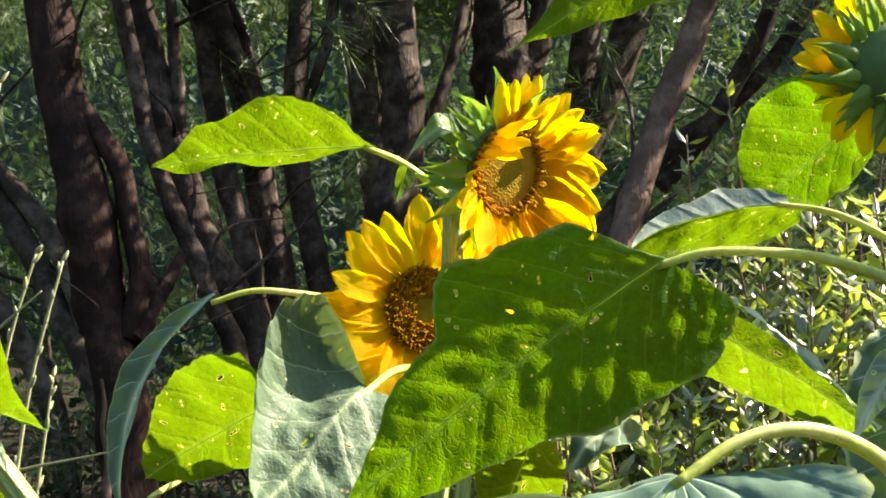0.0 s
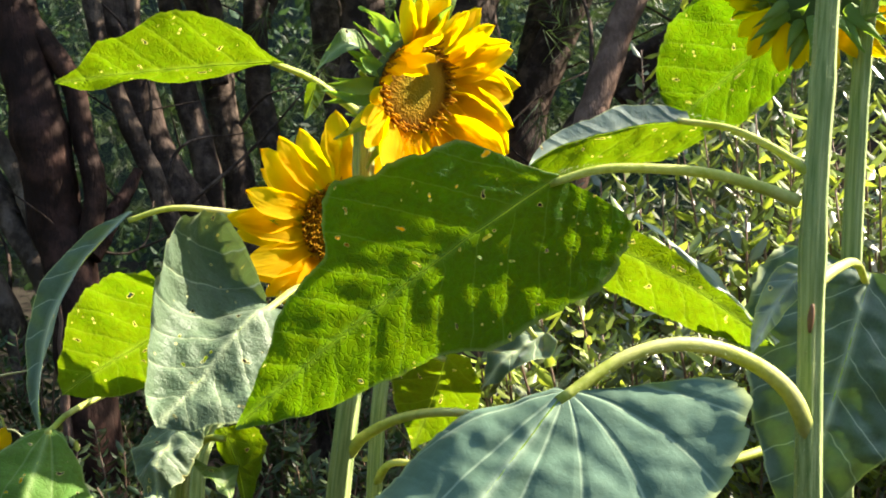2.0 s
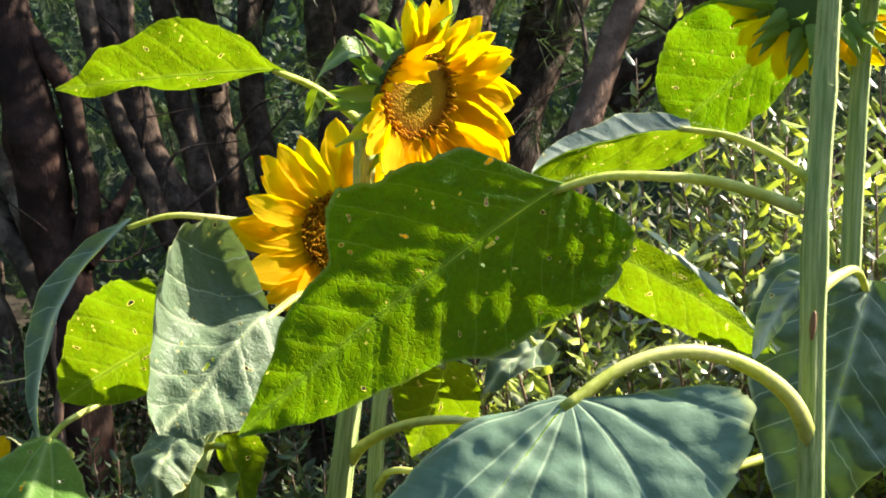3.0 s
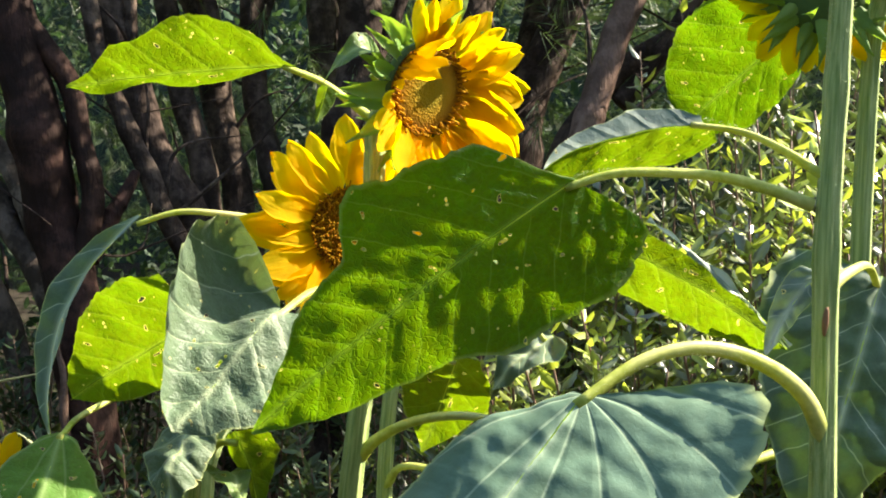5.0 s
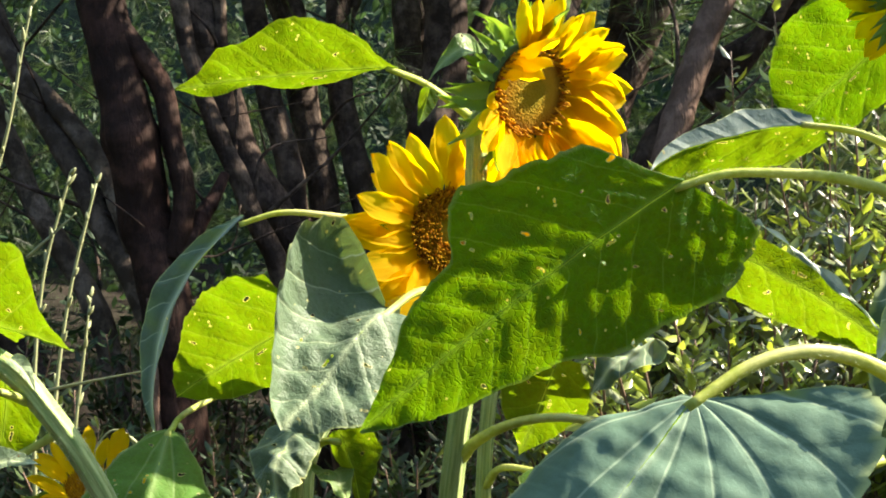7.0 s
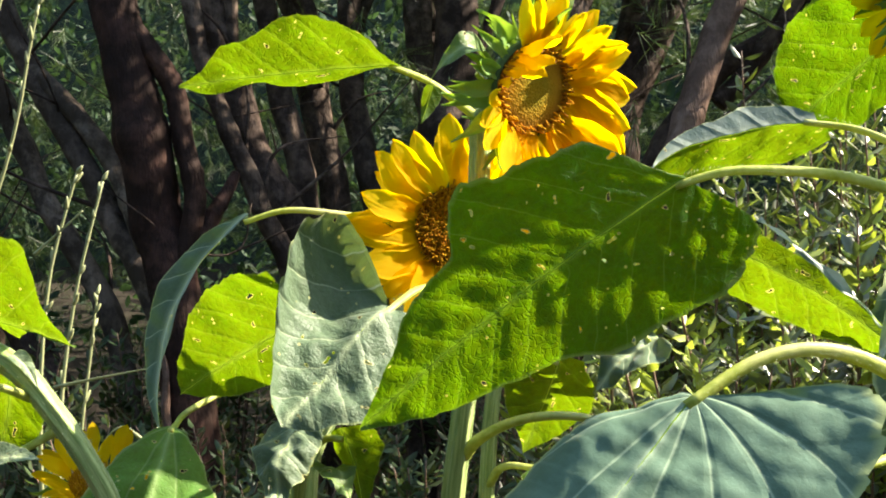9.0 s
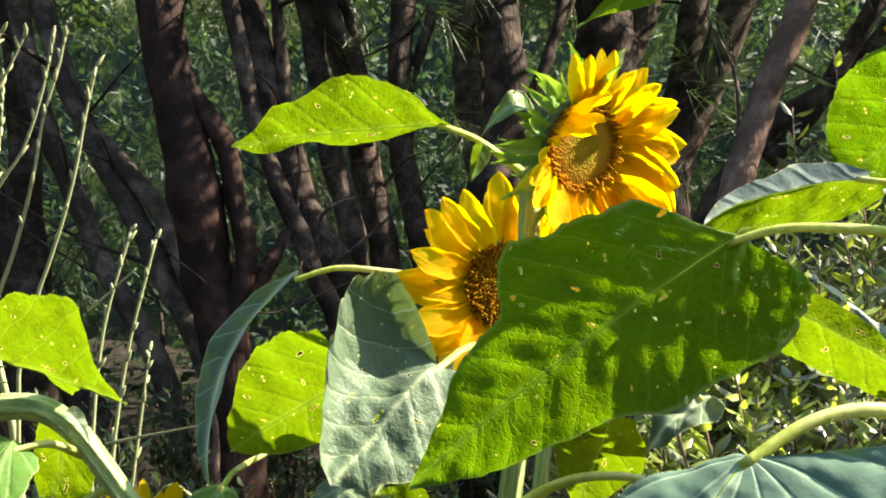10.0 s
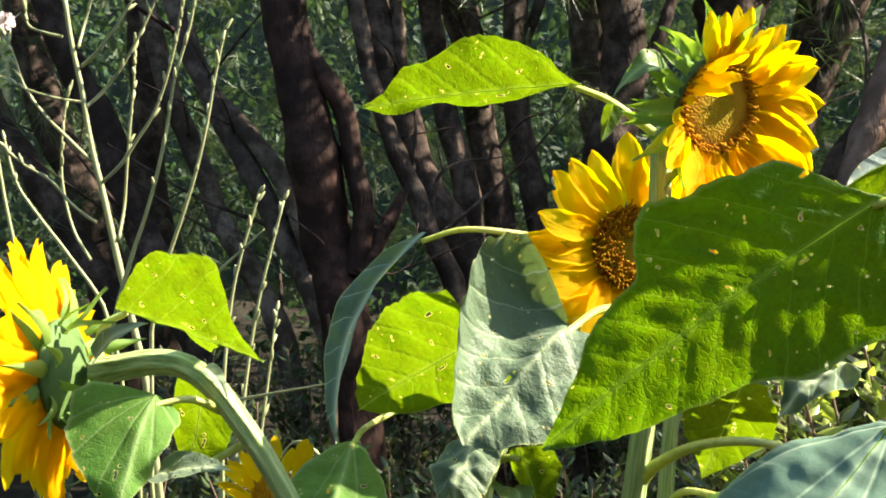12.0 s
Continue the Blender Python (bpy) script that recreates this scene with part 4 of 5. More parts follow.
place_leaf(A, (-0.134, 1.292, 1.487), (-0.358, 1.230, 1.461), (0.05, 0.62, 0.78), 0.080, 0.035, LEAF, [(-0.050, 1.307, 1.428), (-0.072, 1.309, 1.445), (-0.105, 1.301, 1.469)], "backlit yellow-green leaf held out flat", 0.0042, 60, fold=(3, 12), arch=0.02, seed=3, back=0, pl=((0, 0.01), (0.02, 0.05), (0.05, 0.13), (0.1, 0.29), (0.16, 0.53), (0.22, 0.69), (0.3, 0.86), (0.38, 0.94), (0.46, 0.99), (0.54, 0.96), (0.62, 0.87), (0.7, 0.72), (0.8, 0.61), (0.9, 0.19), (0.97, 0.05), (1, 0)), pr=((0, 0.02), (0.02, 0.05), (0.05, 0.12), (0.1, 0.22), (0.16, 0.3), (0.22, 0.41), (0.3, 0.6), (0.38, 0.8), (0.46, 0.95), (0.54, 0.85), (0.62, 0.53), (0.7, 0.59), (0.8, 0.55), (0.9, 0.44), (0.97, 0.15), (1, 0)))
place_leaf(A, (-0.128, 1.136, 1.248), (-0.213, 1.032, 1.153), (-0.05, -0.55, 0.83), 0.100, 0.112, PALE, [(-0.058, 1.291, 1.239), (-0.084, 1.242, 1.252), (-0.107, 1.172, 1.259)], "pale grey-green leaf hanging with puckered upper side", 0.0042, 60, fold=(-24, -4), roll=(0, 58), arch=0.05, back=(0.30, 0.42), seed=5, crease=1.1, pucker=0.0030, teeth=9, pl=((0, 0.15), (0.03, 0.55), (0.1, 0.85), (0.25, 1), (0.45, 0.92), (0.7, 0.6), (0.89, 0.3), (1, 0)), pr=((0, 0.1), (0.02, 0.35), (0.05, 0.6), (0.1, 0.83), (0.17, 0.96), (0.26, 1), (0.32, 0.96), (0.48, 0.80), (0.7, 0.52), (0.88, 0.30), (0.96, 0.16), (1, 0)))
place_leaf(A, (0.116, 1.240, 1.112), (0.146, 1.196, 1.067), (0.1, -0.5, 0.8), 0.03, 0.03, LEAF, [(-0.071, 1.285, 1.060), (-0.051, 1.268, 1.087), (-0.008, 1.260, 1.111), (0.051, 1.250, 1.119)], "", 0.0052, 120, seed=6)
place_leaf(A, (0.040, 1.365, 1.164), (-0.003, 1.440, 1.030), (0.35, 0.8, 0.45), 0.062, 0.055, LEAF, [(-0.058, 1.304, 1.162), (-0.040, 1.34, 1.181)], "backlit yellow-green leaf in the shade of a larger one", seed=7, back=0, pl=((0, 0.5), (0.2, 0.9), (0.5, 1), (0.75, 0.7), (1, 0)), pr=((0, 0.5), (0.25, 0.9), (0.5, 1), (0.75, 0.6), (1, 0)))

# the one behind, whose flower looks at the camera
B = thing("sunflower_plant", (-0.26, 1.46, 0), "sunflower with an open golden head behind other leaves", "sunflower", GROUP)
stalk(B, [(-0.26, 1.46, -0.02), (-0.265, 1.430, 0.969), (-0.258, 1.440, 1.029), (-0.217, 1.460, 1.102), (-0.165, 1.480, 1.169), (-0.130, 1.500, 1.230), (-0.102, 1.495, 1.280)], 0.011, 0.0075, 300, 2)
head(B, (-0.086, 1.447, 1.302), (0.36, -0.91, 0.10), (0, 0, 1), 0.050, 0.088, 38, 12, 24, 0.045, 9, label="open golden head with a speckled brown disc")
place_leaf(B, (-0.337, 1.440, 1.320), (-0.430, 1.370, 1.069), (-0.35, -0.80, 0.40), 0.025, 0.029, (HOARY_SKYLIT, SKY_GREY), [(-0.106, 1.495, 1.273), (-0.183, 1.475, 1.308), (-0.241, 1.455, 1.320), (-0.294, 1.445, 1.323)], "narrow grey-green leaf drooping and folded lengthwise", 0.004, 40, fold=(40, 22), arch=0.02, curl=0.165, seed=11, back=0, teeth=9, pl=((0, 0.1), (0.15, 0.5), (0.4, 0.75), (0.6, 1), (0.8, 1), (0.93, 0.6), (1, 0)), pr=((0, 0.1), (0.15, 0.8), (0.35, 1), (0.6, 0.9), (0.85, 0.6), (1, 0)))

# the low plant with the rounded leaves
G = thing("sunflower_plant", (-0.26, 1.30, 0), "short sunflower plant with drooping green leaves", "sunflower", GROUP)
stalk(G, [(-0.26, 1.30, -0.02), (-0.251, 1.243, 0.925), (-0.240, 1.244, 1.047), (-0.228, 1.252, 1.136), (-0.224, 1.267, 1.194)], 0.0105, 0.007, 350, 3)
place_leaf(G, (-0.228, 1.259, 1.220), (-0.394, 1.340, 1.119), (0.15, 0.80, 0.58), 0.088, 0.074, LEAF, [(-0.225, 1.267, 1.194)], "rounded backlit yellow-green leaf", fold=(5, 8), arch=0.03, seed=13, back=0, pl=((0, 0.8), (0.15, 0.95), (0.32, 1), (0.58, 0.82), (0.84, 0.42), (0.96, 0.2), (1, 0)), pr=((0, 0.8), (0.2, 1), (0.43, 1), (0.7, 0.7), (0.92, 0.32), (1, 0)))
place_leaf(G, (-0.362, 1.200, 1.117), (-0.354, 1.070, 1.042), (0.25, -0.45, 0.86), 0.074, 0.078, GREEN_RIB, [(-0.261, 1.400, 1.161), (-0.324, 1.440, 1.121), (-0.378, 1.400, 1.099)], "green leaf hanging from a thin petiole", 0.0040, back=0.05, fold=(-18, -22), seed=15, arch=0.06, radial=1.75, pucker=0.0024, pl=((0, 0.05), (0.12, 0.28), (0.35, 0.6), (0.6, 0.88), (0.8, 1), (0.92, 0.75), (1, 0)), pr=((0, 0.05), (0.12, 0.3), (0.35, 0.62), (0.6, 0.9), (0.8, 1), (0.92, 0.75), (1, 0)))
place_leaf(G, (-0.235, 1.215, 1.118), (-0.243, 1.130, 1.044), (-0.25, -0.75, 0.50), 0.036, 0.042, PALE, [(-0.198, 1.250, 1.112), (-0.220, 1.235, 1.113)], "grey-green crumpled leaf", seed=17, crease=2, pucker=0.0046, wave=0.04, fold=(-20, -10))
place_leaf(G, (-0.190, 1.210, 1.112), (-0.165, 1.205, 1.029), (0.3, 0.9, 0.2), 0.040, 0.036, LEAF, [(-0.236, 1.245, 1.060), (-0.222, 1.225, 1.082), (-0.204, 1.212, 1.100)], "backlit green leaf with curling edge", seed=19, wave=0.03, back=0.05, roll=(30, 0))
place_leaf(G, (-0.203, 1.235, 1.062), (-0.176, 1.170, 1.040), (0.4, -0.45, 0.8), 0.02, 0.03, GREEN_TOP, None, "pale folded leaf rim", seed=21, fold=(40, 10), pucker=0.003, wave=0.04, ns=36, nw=10)

# the nearest, with a stout stalk and very large leaves
R = thing("sunflower_plant", (0.385, 1.16, 0), "stout sunflower stalk with very large leaves", "sunflower", GROUP)
stalk(R, [(0.385, 1.16, -0.02), (0.363, 1.064, 0.940), (0.365, 1.066, 1.081), (0.366, 1.072, 1.148), (0.370, 1.087, 1.316), (0.378, 1.099, 1.453), (0.383, 1.106, 1.539), (0.392, 1.129, 1.684)], 0.0125, 0.0095, 1000, 4, knots=((0.56, 0.12), (0.72, 0.10)))
sp = V((0.364, 1.068, 1.246)) - V(R.location)
sv, sf = tube([sp + Vector((0.001, 0, 0.013)), sp, sp + Vector((-0.001, 0.0005, -0.013))], 0.0015, 0.0012, 10, 8, 0, 0.3, mid=0.0052, seed=3)
part("scar", mesh("scar", sv, sf, SCAR), R, "dry brown scar on the stalk")
place_leaf(R, (0.138, 1.061, 1.373), (-0.141, 1.012, 1.159), (0.10, 0.88, 0.46), 0.109, 0.116, LEAF_DEEP, [(0.355, 1.089, 1.349), (0.323, 1.085, 1.361), (0.275, 1.078, 1.374), (0.218, 1.070, 1.379), (0.172, 1.064, 1.378)], "very large dark green leaf, backlit, with eaten holes", 0.0046, 500, fold=(2, -6), arch=-0.036, curl=-0.04, back=(0, 0.22), seed=23, lobes=0.13, crease=3.0, pucker=0.0010, wave=0.010, teeth=17, ns=110, nw=30, pl=((0, 0.02), (0.02, 0.08), (0.05, 0.21), (0.1, 0.47), (0.16, 0.7), (0.22, 0.8), (0.3, 0.83), (0.36, 0.86), (0.42, 0.97), (0.46, 1.0), (0.5, 0.97), (0.54, 0.85), (0.58, 0.6), (0.62, 0.57), (0.7, 0.5), (0.76, 0.45), (0.84, 0.29), (0.92, 0.13), (0.97, 0.05), (1, 0)), pr=((0, 0.3), (0.02, 0.57), (0.05, 0.74), (0.1, 0.87), (0.16, 0.93), (0.22, 0.95), (0.3, 0.97), (0.36, 0.9), (0.42, 0.77), (0.46, 0.67), (0.5, 0.63), (0.54, 0.61), (0.58, 0.58), (0.62, 0.54), (0.7, 0.46), (0.76, 0.41), (0.84, 0.32), (0.92, 0.18), (0.97, 0.06), (1, 0)))
# out of view; added so that its shadow falls on the largest leaf
place_leaf(R, (0.402, 1.112, 1.715), (0.270, 1.128, 1.675), (0.45, 0.1, 0.88), 0.050, 0.050, LEAF_DEEP, [(0.392, 1.129, 1.682), (0.400, 1.118, 1.700)], "unseen green leaf at the stalk's top, added to shade the largest leaf", seed=35, fold=(8, 8), arch=0.05, back=0.1)
place_leaf(R, (0.267, 1.147, 1.426), (0.113, 1.103, 1.382), (0.05, 0.62, 0.75), 0.021, 0.084, (HOARY_SKYLIT, LEAF), [(0.371, 1.092, 1.372), (0.341, 1.114, 1.396), (0.305, 1.136, 1.415)], "leaf folded along its midrib, grey above and green below", 0.0036, 200, fold=(72, 8), arch=0.05, back=(0, 0.5), seed=25, crease=0.1, pucker=0.0016, pl=((0, 0.5), (0.1, 0.85), (0.3, 1), (0.6, 0.9), (0.85, 0.5), (1, 0)), pr=((0, 0.4), (0.06, 0.75), (0.2, 1), (0.45, 0.98), (0.65, 0.82), (0.85, 0.45), (1, 0)))
place_leaf(R, (0.137, 0.976, 1.199), (0.007, 0.873, 1.055), (-0.05, -0.80, 0.60), 0.146, 0.092, SKY_GREY_FAN, [(0.366, 1.071, 1.140), (0.341, 1.055, 1.183), (0.298, 1.038, 1.215), (0.244, 1.019, 1.231), (0.192, 0.999, 1.225)], "large blue-grey leaf drooping from an arched petiole", 0.0068, 900, fold=(0, -14), roll=(6, -14), arch=0.04, back=(0.78, 0), seed=27, radial=1.75, crease=1.3, pucker=0.0017, teeth=9, ns=150, nw=48, pl=((0, 0.1), (0.015, 0.38), (0.04, 0.60), (0.08, 0.77), (0.14, 0.91), (0.22, 1.0), (0.34, 1.0), (0.5, 0.85), (0.66, 0.62), (0.84, 0.32), (1, 0)), pr=((0, 0.15), (0.11, 0.38), (0.26, 0.78), (0.47, 0.95), (0.74, 1), (0.9, 0.6), (1, 0)))
place_leaf(R, (0.466, 1.213, 1.271), (0.377, 1.170, 1.005), (-0.05, -0.78, 0.62), 0.10, 0.11, SKY_GREY, [(0.371, 1.083, 1.275), (0.399, 1.114, 1.285), (0.440, 1.174, 1.284)], "dull grey-green leaf hanging behind the stalk", 0.0045, 60, fold=(-8, -8), seed=31, back=0.15, crease=1.6, pucker=0.0040, wave=0.03)
place_leaf(R, (0.374, 1.124, 1.282), (0.326, 1.127, 1.203), (-0.3, -0.55, 0.78), 0.016, 0.022, HOARY_SKYLIT, [(0.370, 1.083, 1.275)], "narrow pale fold of a hanging leaf", seed=53, fold=(-10, 20), crease=2, pucker=0.002, ns=36, nw=10)
place_leaf(R, (0.275, 1.192, 1.716), (0.001, 1.098, 1.559), (0.0, 0.72, 0.68), 0.066, 0.055, LEAF, [(0.392, 1.129, 1.682), (0.349, 1.152, 1.715), (0.313, 1.173, 1.724)], "large backlit green leaf above the flowers", seed=33, fold=(6, 6), arch=0.03, back=0.1)
place_leaf(R, (0.253, 1.174, 1.047), (0.202, 1.151, 1.012), (0.0, -0.6, 0.75), 0.04, 0.04, LEAF, [(0.430, 1.278, 1.093), (0.369, 1.227, 1.086), (0.309, 1.196, 1.075)], "", 0.0048, 40, seed=34)

# the one whose flower is turned away
E = thing("sunflower_plant", (0.50, 1.46, 0), "tall sunflower seen from behind its head", "sunflower", GROUP)
stalk(E, [(0.51, 1.46, -0.02), (0.502, 1.382, 0.906), (0.505, 1.386, 1.174), (0.511, 1.396, 1.403), (0.515, 1.394, 1.525), (0.509, 1.360, 1.600), (0.485, 1.345, 1.618), (0.468, 1.380, 1.597)], 0.012, 0.009, 350, 5)
head(E, (0.464, 1.420, 1.587), (0.05, 0.93, -0.25), (0, 0, 1), 0.054, 0.062, 38, -4, 46, 0.050, 14, label="yellow head seen from its dark green back")
place_leaf(E, (0.445, 1.440, 1.542), (0.318, 1.475, 1.426), (-0.15, 0.90, 0.35), 0.106, 0.078, LEAF_DEEP, [(0.513, 1.403, 1.487), (0.490, 1.416, 1.527)], "broad rounded backlit leaf", seed=37, back=0.1, fold=(2, 16), arch=0.03, pl=((0, 0.06), (0.03, 0.18), (0.08, 0.55), (0.16, 0.79), (0.3, 0.95), (0.46, 0.99), (0.62, 0.94), (0.74, 0.83), (0.86, 0.66), (0.95, 0.44), (1, 0)), pr=((0, 0.05), (0.03, 0.21), (0.08, 0.57), (0.16, 0.74), (0.3, 0.92), (0.46, 1.0), (0.62, 0.98), (0.74, 0.89), (0.86, 0.66), (0.95, 0.4), (1, 0)))

# the flower that hangs its head behind the largest leaf
F = thing("sunflower_plant", (0.12, 1.62, 0), "sunflower with a nodding yellow head", "sunflower", GROUP)
stalk(F, [(0.12, 1.62, -0.02), (-0.043, 1.382, 0.906), (-0.043, 1.374, 1.044), (-0.032, 1.383, 1.148), (0.004, 1.462, 1.245), (0.044, 1.525, 1.278), (0.075, 1.504, 1.262)], 0.0095, 0.007, 250, 6)
head(F, (0.080, 1.491, 1.234), (0.2, 0.1, -0.95), (0, -1, 0), 0.045, 0.070, 26, 12, 20, 0.04, 19, label="nodding yellow head")
place_leaf(F, (0.189, 1.196, 1.304), (0.359, 1.167, 1.204), (-0.1, 0.85, 0.48), 0.052, 0.027, LEAF, [(0.033, 1.516, 1.289), (0.097, 1.416, 1.293), (0.157, 1.257, 1.308)], "backlit yellow-green leaf with a rolled rim", seed=29, fold=(8, 20), back=0, pl=((0, 0.9), (0.3, 1), (0.6, 0.85), (0.85, 0.55), (1, 0)), pr=((0, 1), (0.3, 0.9), (0.6, 0.6), (0.85, 0.3), (1, 0)))
place_leaf(F, (0.223, 1.178, 1.331), (0.359, 1.158, 1.208), (0.45, -0.5, 0.7), 0.003, 0.005, HOARY_SKYLIT, None, "pale rolled rim of a leaf", 0.0015, seed=57, fold=(40, -10), crease=1, pucker=0.0015, wave=0.02, arch=0.03, ns=40, nw=6, back=0, pl=((0, 0.3), (0.3, 0.8), (0.7, 1), (1, 0)), pr=((0, 0.3), (0.3, 0.8), (0.7, 1), (1, 0)))
place_leaf(F, (0.154, 1.426, 1.178), (0.080, 1.400, 1.111), (-0.25, -0.6, 0.75), 0.040, 0.036, SKY_GREY, [(-0.032, 1.383, 1.148), (0.051, 1.428, 1.195), (0.119, 1.438, 1.197)], "grey-green leaf crumpled in the shade", seed=55, crease=2, pucker=0.003, wave=0.03)
place_leaf(F, (0.017, 1.334, 1.046), (0.072, 1.300, 0.999), (0.0, -0.6, 0.8), 0.04, 0.04, LEAF, [(-0.042, 1.371, 1.011), (-0.025, 1.353, 1.036)], "", 0.0042, 40, seed=41)

# the one that turns its flower to the side on a bent neck
C = thing("sunflower_plant", (-0.33, 1.10, 0), "sunflower with a thick bent neck and side-turned head", "sunflower", GROUP)
stalk(C, [(-0.34, 1.10, -0.02), (-0.364, 1.032, 1.070), (-0.394, 1.030, 1.132), (-0.421, 1.030, 1.170), (-0.448, 1.033, 1.200), (-0.477, 1.037, 1.216), (-0.509, 1.039, 1.218), (-0.546, 1.039, 1.211), (-0.569, 1.039, 1.207)], 0.0088, 0.0128, 700, 7)
head(C, (-0.603, 1.039, 1.204), (-0.97, -0.10, -0.12), (0, 0, 1), 0.048, 0.082, 60, 14, 30, 0.044, 24, depth=0.42, label="bright yellow head seen from the side")
place_leaf(C, (-0.547, 1.043, 1.267), (-0.390, 1.012, 1.226), (0.2, 0.76, 0.56), 0.027, 0.087, LEAF, [(-0.569, 1.050, 1.216), (-0.567, 1.052, 1.245)], "small toothed green leaf with a drooping tip", 0.0035, seed=43, arch=0.02, back=0, teeth=10, crease=2, pucker=0.0014, pl=((0, 0.0), (0.05, 0.0), (0.12, 0.0), (0.2, 0.0), (0.3, 0.0), (0.4, 0.0), (0.5, 0.58), (0.6, 0.83), (0.66, 0.31), (0.72, 0.0), (0.8, 0.0), (0.9, 0.0), (1, 0)), pr=((0, 0.03), (0.05, 0.24), (0.12, 0.5), (0.2, 0.71), (0.3, 0.92), (0.4, 0.97), (0.5, 0.99), (0.6, 1.0), (0.66, 1.0), (0.72, 0.99), (0.8, 0.37), (0.9, 0.16), (1, 0)))
place_leaf(C, (-0.481, 0.985, 1.199), (-0.479, 0.900, 1.106), (0.12, -0.80, 0.55), 0.030, 0.080, GREEN_RIB, [(-0.438, 1.030, 1.178), (-0.457, 1.000, 1.193)], "green leaf shaded by the head", 0.0034, seed=45, fold=(-30, -12), back=(0, 0.3), wave=0.02, crease=2)
place_leaf(C, (-0.480, 1.070, 1.211), (-0.504, 1.100, 1.100), (0.35, 0.8, 0.45), 0.040, 0.040, LEAF, [(-0.448, 1.034, 1.200)], "backlit yellow-green leaf", seed=47, back=0.05, pl=((0, 0.3), (0.15, 0.8), (0.5, 1), (0.8, 0.8), (0.95, 0.4), (1, 0)), pr=((0, 0.3), (0.15, 0.8), (0.5, 1), (0.8, 0.8), (0.95, 0.4), (1, 0)))
place_leaf(C, (-0.488, 1.000, 1.124), (-0.410, 0.985, 1.132), (0.1, -0.45, 0.89), 0.022, 0.020, PALE, [(-0.410, 1.030, 1.151), (-0.450, 1.020, 1.130)], "pale narrow leaf lying nearly flat", 0.003, seed=61, arch=0.08)
place_leaf(C, (-0.557, 1.020, 1.223), (-0.504, 1.020, 1.258), (-0.2, -0.5, 0.8), 0.014, 0.016, PALE, None, "pale rolled leaf on the neck", 0.0025, seed=63, fold=(35, 10), arch=0.12, ns=36, nw=8)
place_leaf(C, (-0.452, 1.025, 1.217), (-0.428, 1.020, 1.188), (0.6, -0.6, 0.5), 0.009, 0.009, PALE, None, "pale withered bract on the neck", 0.002, seed=65, fold=(25, 25), arch=0.15, ns=30, nw=8)

# the small one low down
D = thing("sunflower_plant", (-0.44, 1.32, 0), "small low sunflower with an upturned head", "sunflower", GROUP)
stalk(D, [(-0.44, 1.32, -0.02), (-0.461, 1.255, 0.88), (-0.461, 1.252, 1.012)], 0.008, 0.007, 120, 8)
head(D, (-0.457, 1.242, 1.038), (0.25, -0.45, 0.85), (0, 1, 0), 0.030, 0.046, 24, 38, 20, 0.035, 29, label="small yellow head")


# ---- weeds ----
def fluffy(c, r, seed):
    """A rounded tuft of short seed hairs."""
    rng = random.Random(seed)
    verts, faces = [], []
    for _ in range(160):
        d = Vector((rng.gauss(0, 1), rng.gauss(0, 1), rng.gauss(0.3, 0.8))).normalized()
        w = d.orthogonal().normalized() * r * 0.16
        k = len(verts)
        tip = c + d * r * rng.uniform(0.8, 1.15)
        verts += [c + d * r * 0.2 - w * 0.3, c + d * r * 0.2 + w * 0.3, tip + w, tip - w]
        faces.append((k, k + 1, k + 2, k + 3))
    return verts, faces


def weed(base, stems, seed, fluff=False):
    """A rank weed: thin branching stems with small pointed buds near their ends."""
    rng = random.Random(seed)
    b = V(base)
    t = thing("tall_weed", b, "thin dry weed with budded branching stems", "weed", "weeds beside the sunflowers")
    for pts, r0, r1, nb in stems:
        p = [V(q) - b for q in pts]
        part("stem", mesh("stem", *tube(p, r0 * 1.25, r1 * 1.35, 26, 7, 0, 0.1, seed=seed), WEED), t)
        path = curve(p, 60)
        for k in range(nb):
            i = 60 - int(60 * 0.62 * (k / max(nb, 1)) ** 1.3)
            i = min(max(i, 1), 60)
            d = (path[i] - path[i - 1]).normalized()
            o = (d + Vector((rng.gauss(0, 0.35), rng.gauss(0, 0.35), 0.2))).normalized()
            q = path[i]
            L = rng.uniform(0.012, 0.021)
            if fluff and k == 0:
                part("seed_head", mesh("seed_head", *fluffy(q, 0.015, seed), FLUFF), t, "whitish fluffy seed head")
                continue
            part("bud", mesh("bud", *tube([q, q + o * L * 0.5, q + o * L], 0.0024, 0.0008, 6, 6, mid=0.0044), WEED), t)
    return t


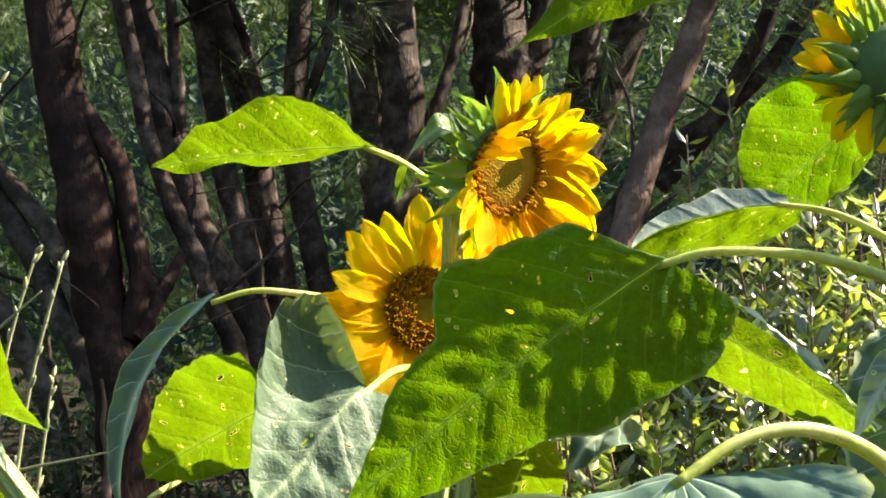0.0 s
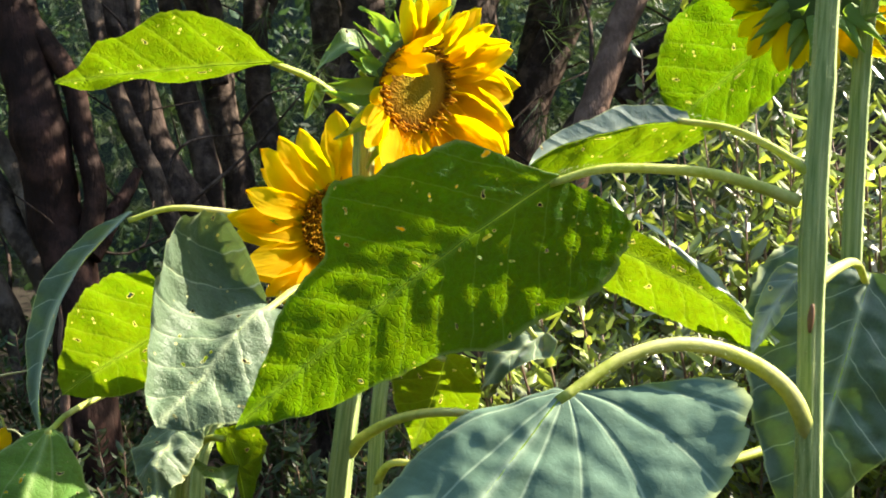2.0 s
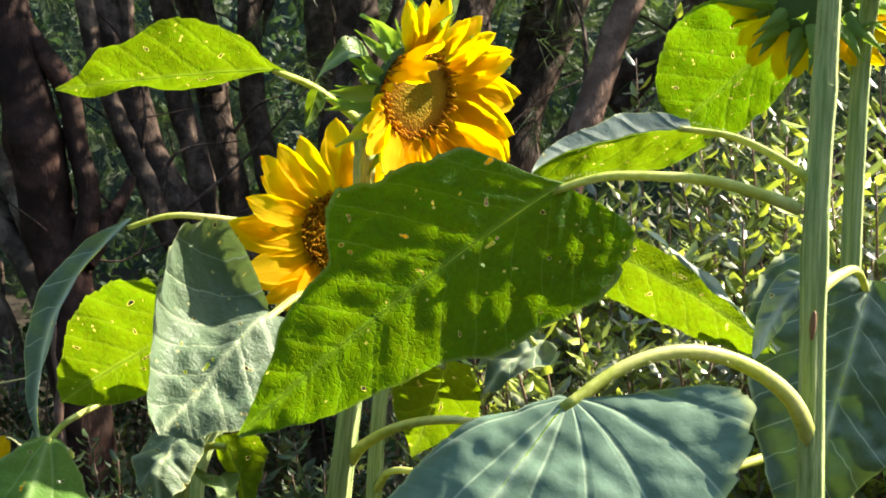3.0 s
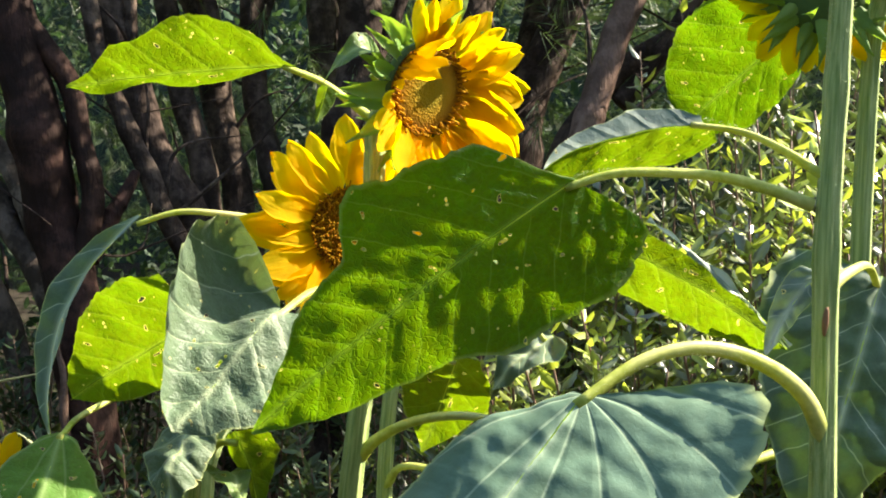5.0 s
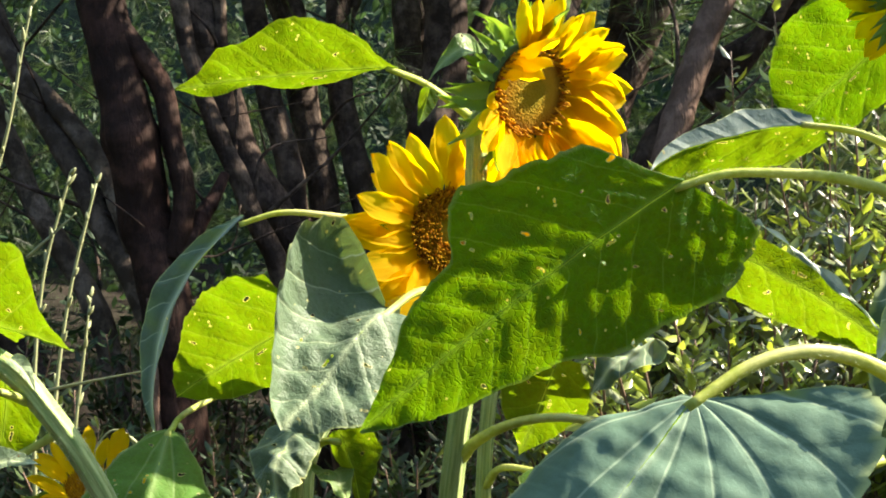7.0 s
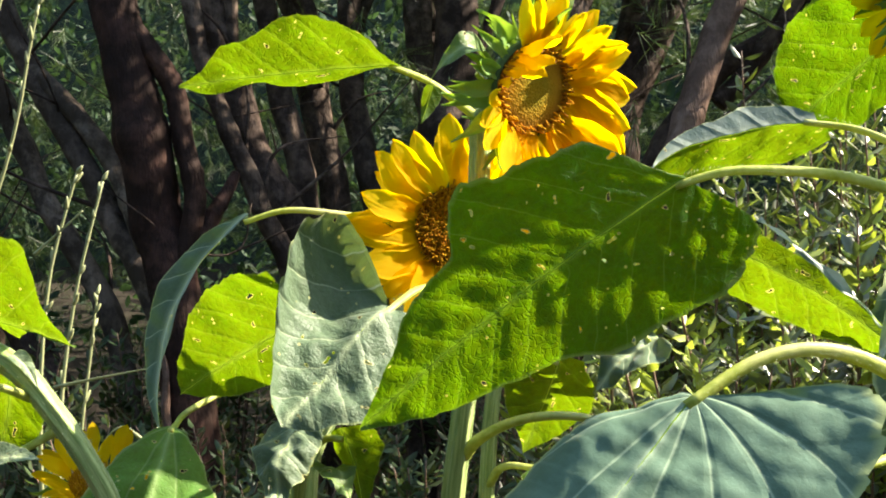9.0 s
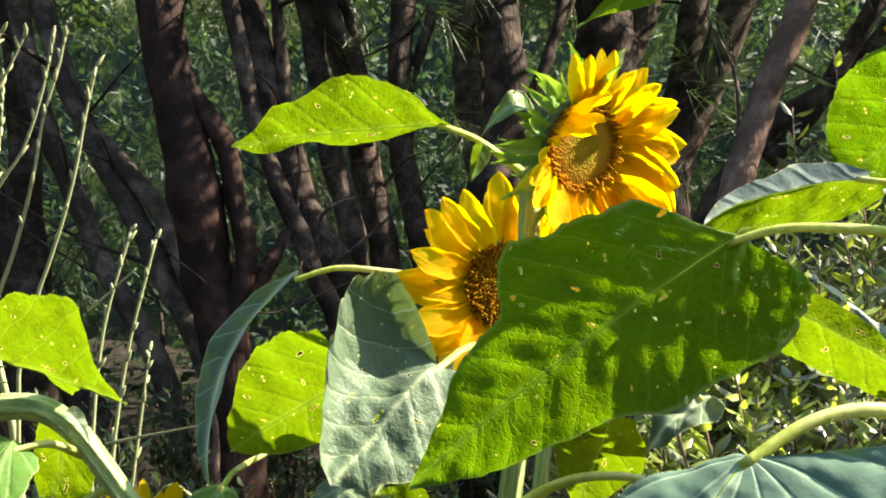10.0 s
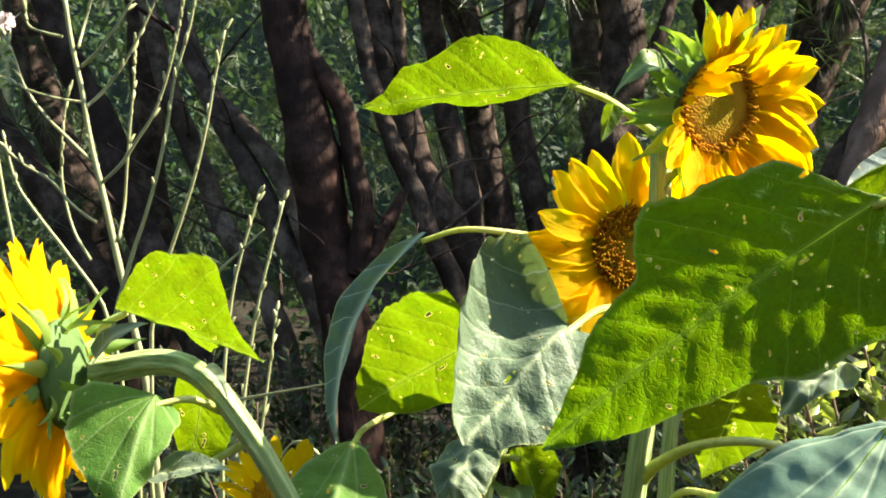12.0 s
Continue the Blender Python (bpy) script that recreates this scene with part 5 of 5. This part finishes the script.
weed((-0.76, 1.70, 0), [
    ([(-0.76, 1.70, -0.02), (-0.820, 1.680, 1.057), (-0.845, 1.680, 1.176), (-0.866, 1.680, 1.266), (-0.876, 1.680, 1.313), (-0.889, 1.680, 1.372), (-0.900, 1.680, 1.415), (-0.910, 1.680, 1.466), (-0.919, 1.680, 1.525), (-0.932, 1.680, 1.584), (-0.943, 1.680, 1.662)], 0.0050, 0.0026, 3),
    ([(-0.948, 1.680, 1.597), (-0.976, 1.680, 1.604), (-1.003, 1.680, 1.616), (-1.007, 1.680, 1.637), (-1.005, 1.680, 1.666)], 0.0020, 0.0011, 4),
    ([(-0.922, 1.680, 1.580), (-0.923, 1.704, 1.620), (-0.913, 1.704, 1.650), (-0.910, 1.704, 1.671)], 0.0020, 0.0011, 5),
    ([(-0.917, 1.680, 1.552), (-0.892, 1.668, 1.566), (-0.859, 1.668, 1.602), (-0.824, 1.668, 1.651)], 0.0024, 0.0014, 3),
    ([(-0.912, 1.680, 1.491), (-0.892, 1.692, 1.513), (-0.859, 1.692, 1.550), (-0.825, 1.692, 1.604), (-0.799, 1.692, 1.653)], 0.0024, 0.0012, 7),
    ([(-0.906, 1.680, 1.411), (-0.929, 1.656, 1.444), (-0.965, 1.656, 1.478), (-0.997, 1.656, 1.521), (-1.014, 1.656, 1.567), (-1.031, 1.656, 1.605)], 0.0024, 0.0012, 8),
    ([(-0.889, 1.680, 1.377), (-0.856, 1.680, 1.406), (-0.828, 1.680, 1.444), (-0.804, 1.680, 1.477), (-0.781, 1.680, 1.531), (-0.762, 1.680, 1.597), (-0.753, 1.680, 1.642)], 0.0024, 0.0012, 9),
    ([(-0.863, 1.680, 1.292), (-0.865, 1.704, 1.338), (-0.859, 1.704, 1.398), (-0.853, 1.704, 1.458), (-0.845, 1.704, 1.525), (-0.841, 1.704, 1.585)], 0.0022, 0.0011, 11),
    ([(-0.899, 1.680, 1.317), (-0.929, 1.668, 1.343), (-0.966, 1.668, 1.381), (-1.012, 1.668, 1.407), (-1.041, 1.668, 1.431)], 0.0022, 0.0011, 6),
    ([(-0.910, 1.680, 1.261), (-0.942, 1.692, 1.303), (-0.958, 1.692, 1.364), (-0.961, 1.692, 1.407), (-0.956, 1.692, 1.467), (-0.947, 1.692, 1.514)], 0.0022, 0.0011, 8),
    ([(-0.913, 1.680, 1.498), (-0.955, 1.656, 1.506), (-1.001, 1.656, 1.521), (-1.043, 1.656, 1.541)], 0.0018, 0.0010, 2)], 1)
weed((-0.70, 1.66, 0), [
    ([(-0.70, 1.66, -0.02), (-0.860, 1.640, 1.130), (-0.821, 1.640, 1.274), (-0.802, 1.640, 1.323), (-0.783, 1.640, 1.381), (-0.764, 1.640, 1.455), (-0.750, 1.640, 1.528), (-0.726, 1.640, 1.600), (-0.717, 1.640, 1.639)], 0.0030, 0.0014, 8),
    ([(-0.69, 1.66, -0.02), (-0.804, 1.660, 1.146), (-0.772, 1.660, 1.273), (-0.753, 1.660, 1.323), (-0.730, 1.660, 1.389), (-0.711, 1.660, 1.459), (-0.697, 1.660, 1.528), (-0.680, 1.660, 1.599)], 0.0028, 0.0014, 8)], 6)
weed((-0.90, 1.72, 0), [
    ([(-0.90, 1.72, -0.02), (-0.894, 1.700, 1.173), (-0.958, 1.700, 1.268), (-1.004, 1.700, 1.324), (-1.041, 1.700, 1.376), (-1.060, 1.700, 1.442)], 0.0028, 0.0015, 5)], 7)
weed((-0.98, 1.72, 0), [
    ([(-0.98, 1.72, -0.02), (-1.019, 1.700, 1.135), (-1.070, 1.700, 1.398), (-1.079, 1.700, 1.555), (-1.055, 1.700, 1.624)], 0.0028, 0.0014, 2)], 8, True)
weed((-0.62, 1.62, 0), [
    ([(-0.62, 1.62, -0.02), (-0.658, 1.570, 0.993), (-0.647, 1.591, 1.224), (-0.610, 1.603, 1.366)], 0.003, 0.0014, 7),
    ([(-0.61, 1.62, -0.02), (-0.632, 1.570, 0.993), (-0.613, 1.587, 1.187), (-0.574, 1.602, 1.355)], 0.003, 0.0014, 8),
    ([(-0.669, 1.593, 1.254), (-0.632, 1.596, 1.287), (-0.602, 1.599, 1.314)], 0.002, 0.0008, 0),
    ([(-0.640, 1.578, 1.075), (-0.572, 1.559, 1.092), (-0.483, 1.541, 1.112)], 0.0022, 0.0006, 0)], 2)
weed((-0.52, 1.75, 0), [
    ([(-0.52, 1.75, -0.02), (-0.640, 1.664, 0.920), (-0.624, 1.683, 1.126), (-0.617, 1.688, 1.189)], 0.0024, 0.0012, 6),
    ([(-0.624, 1.667, 0.951), (-0.576, 1.671, 0.999), (-0.536, 1.667, 0.944)], 0.0014, 0.0008, 3)], 3)
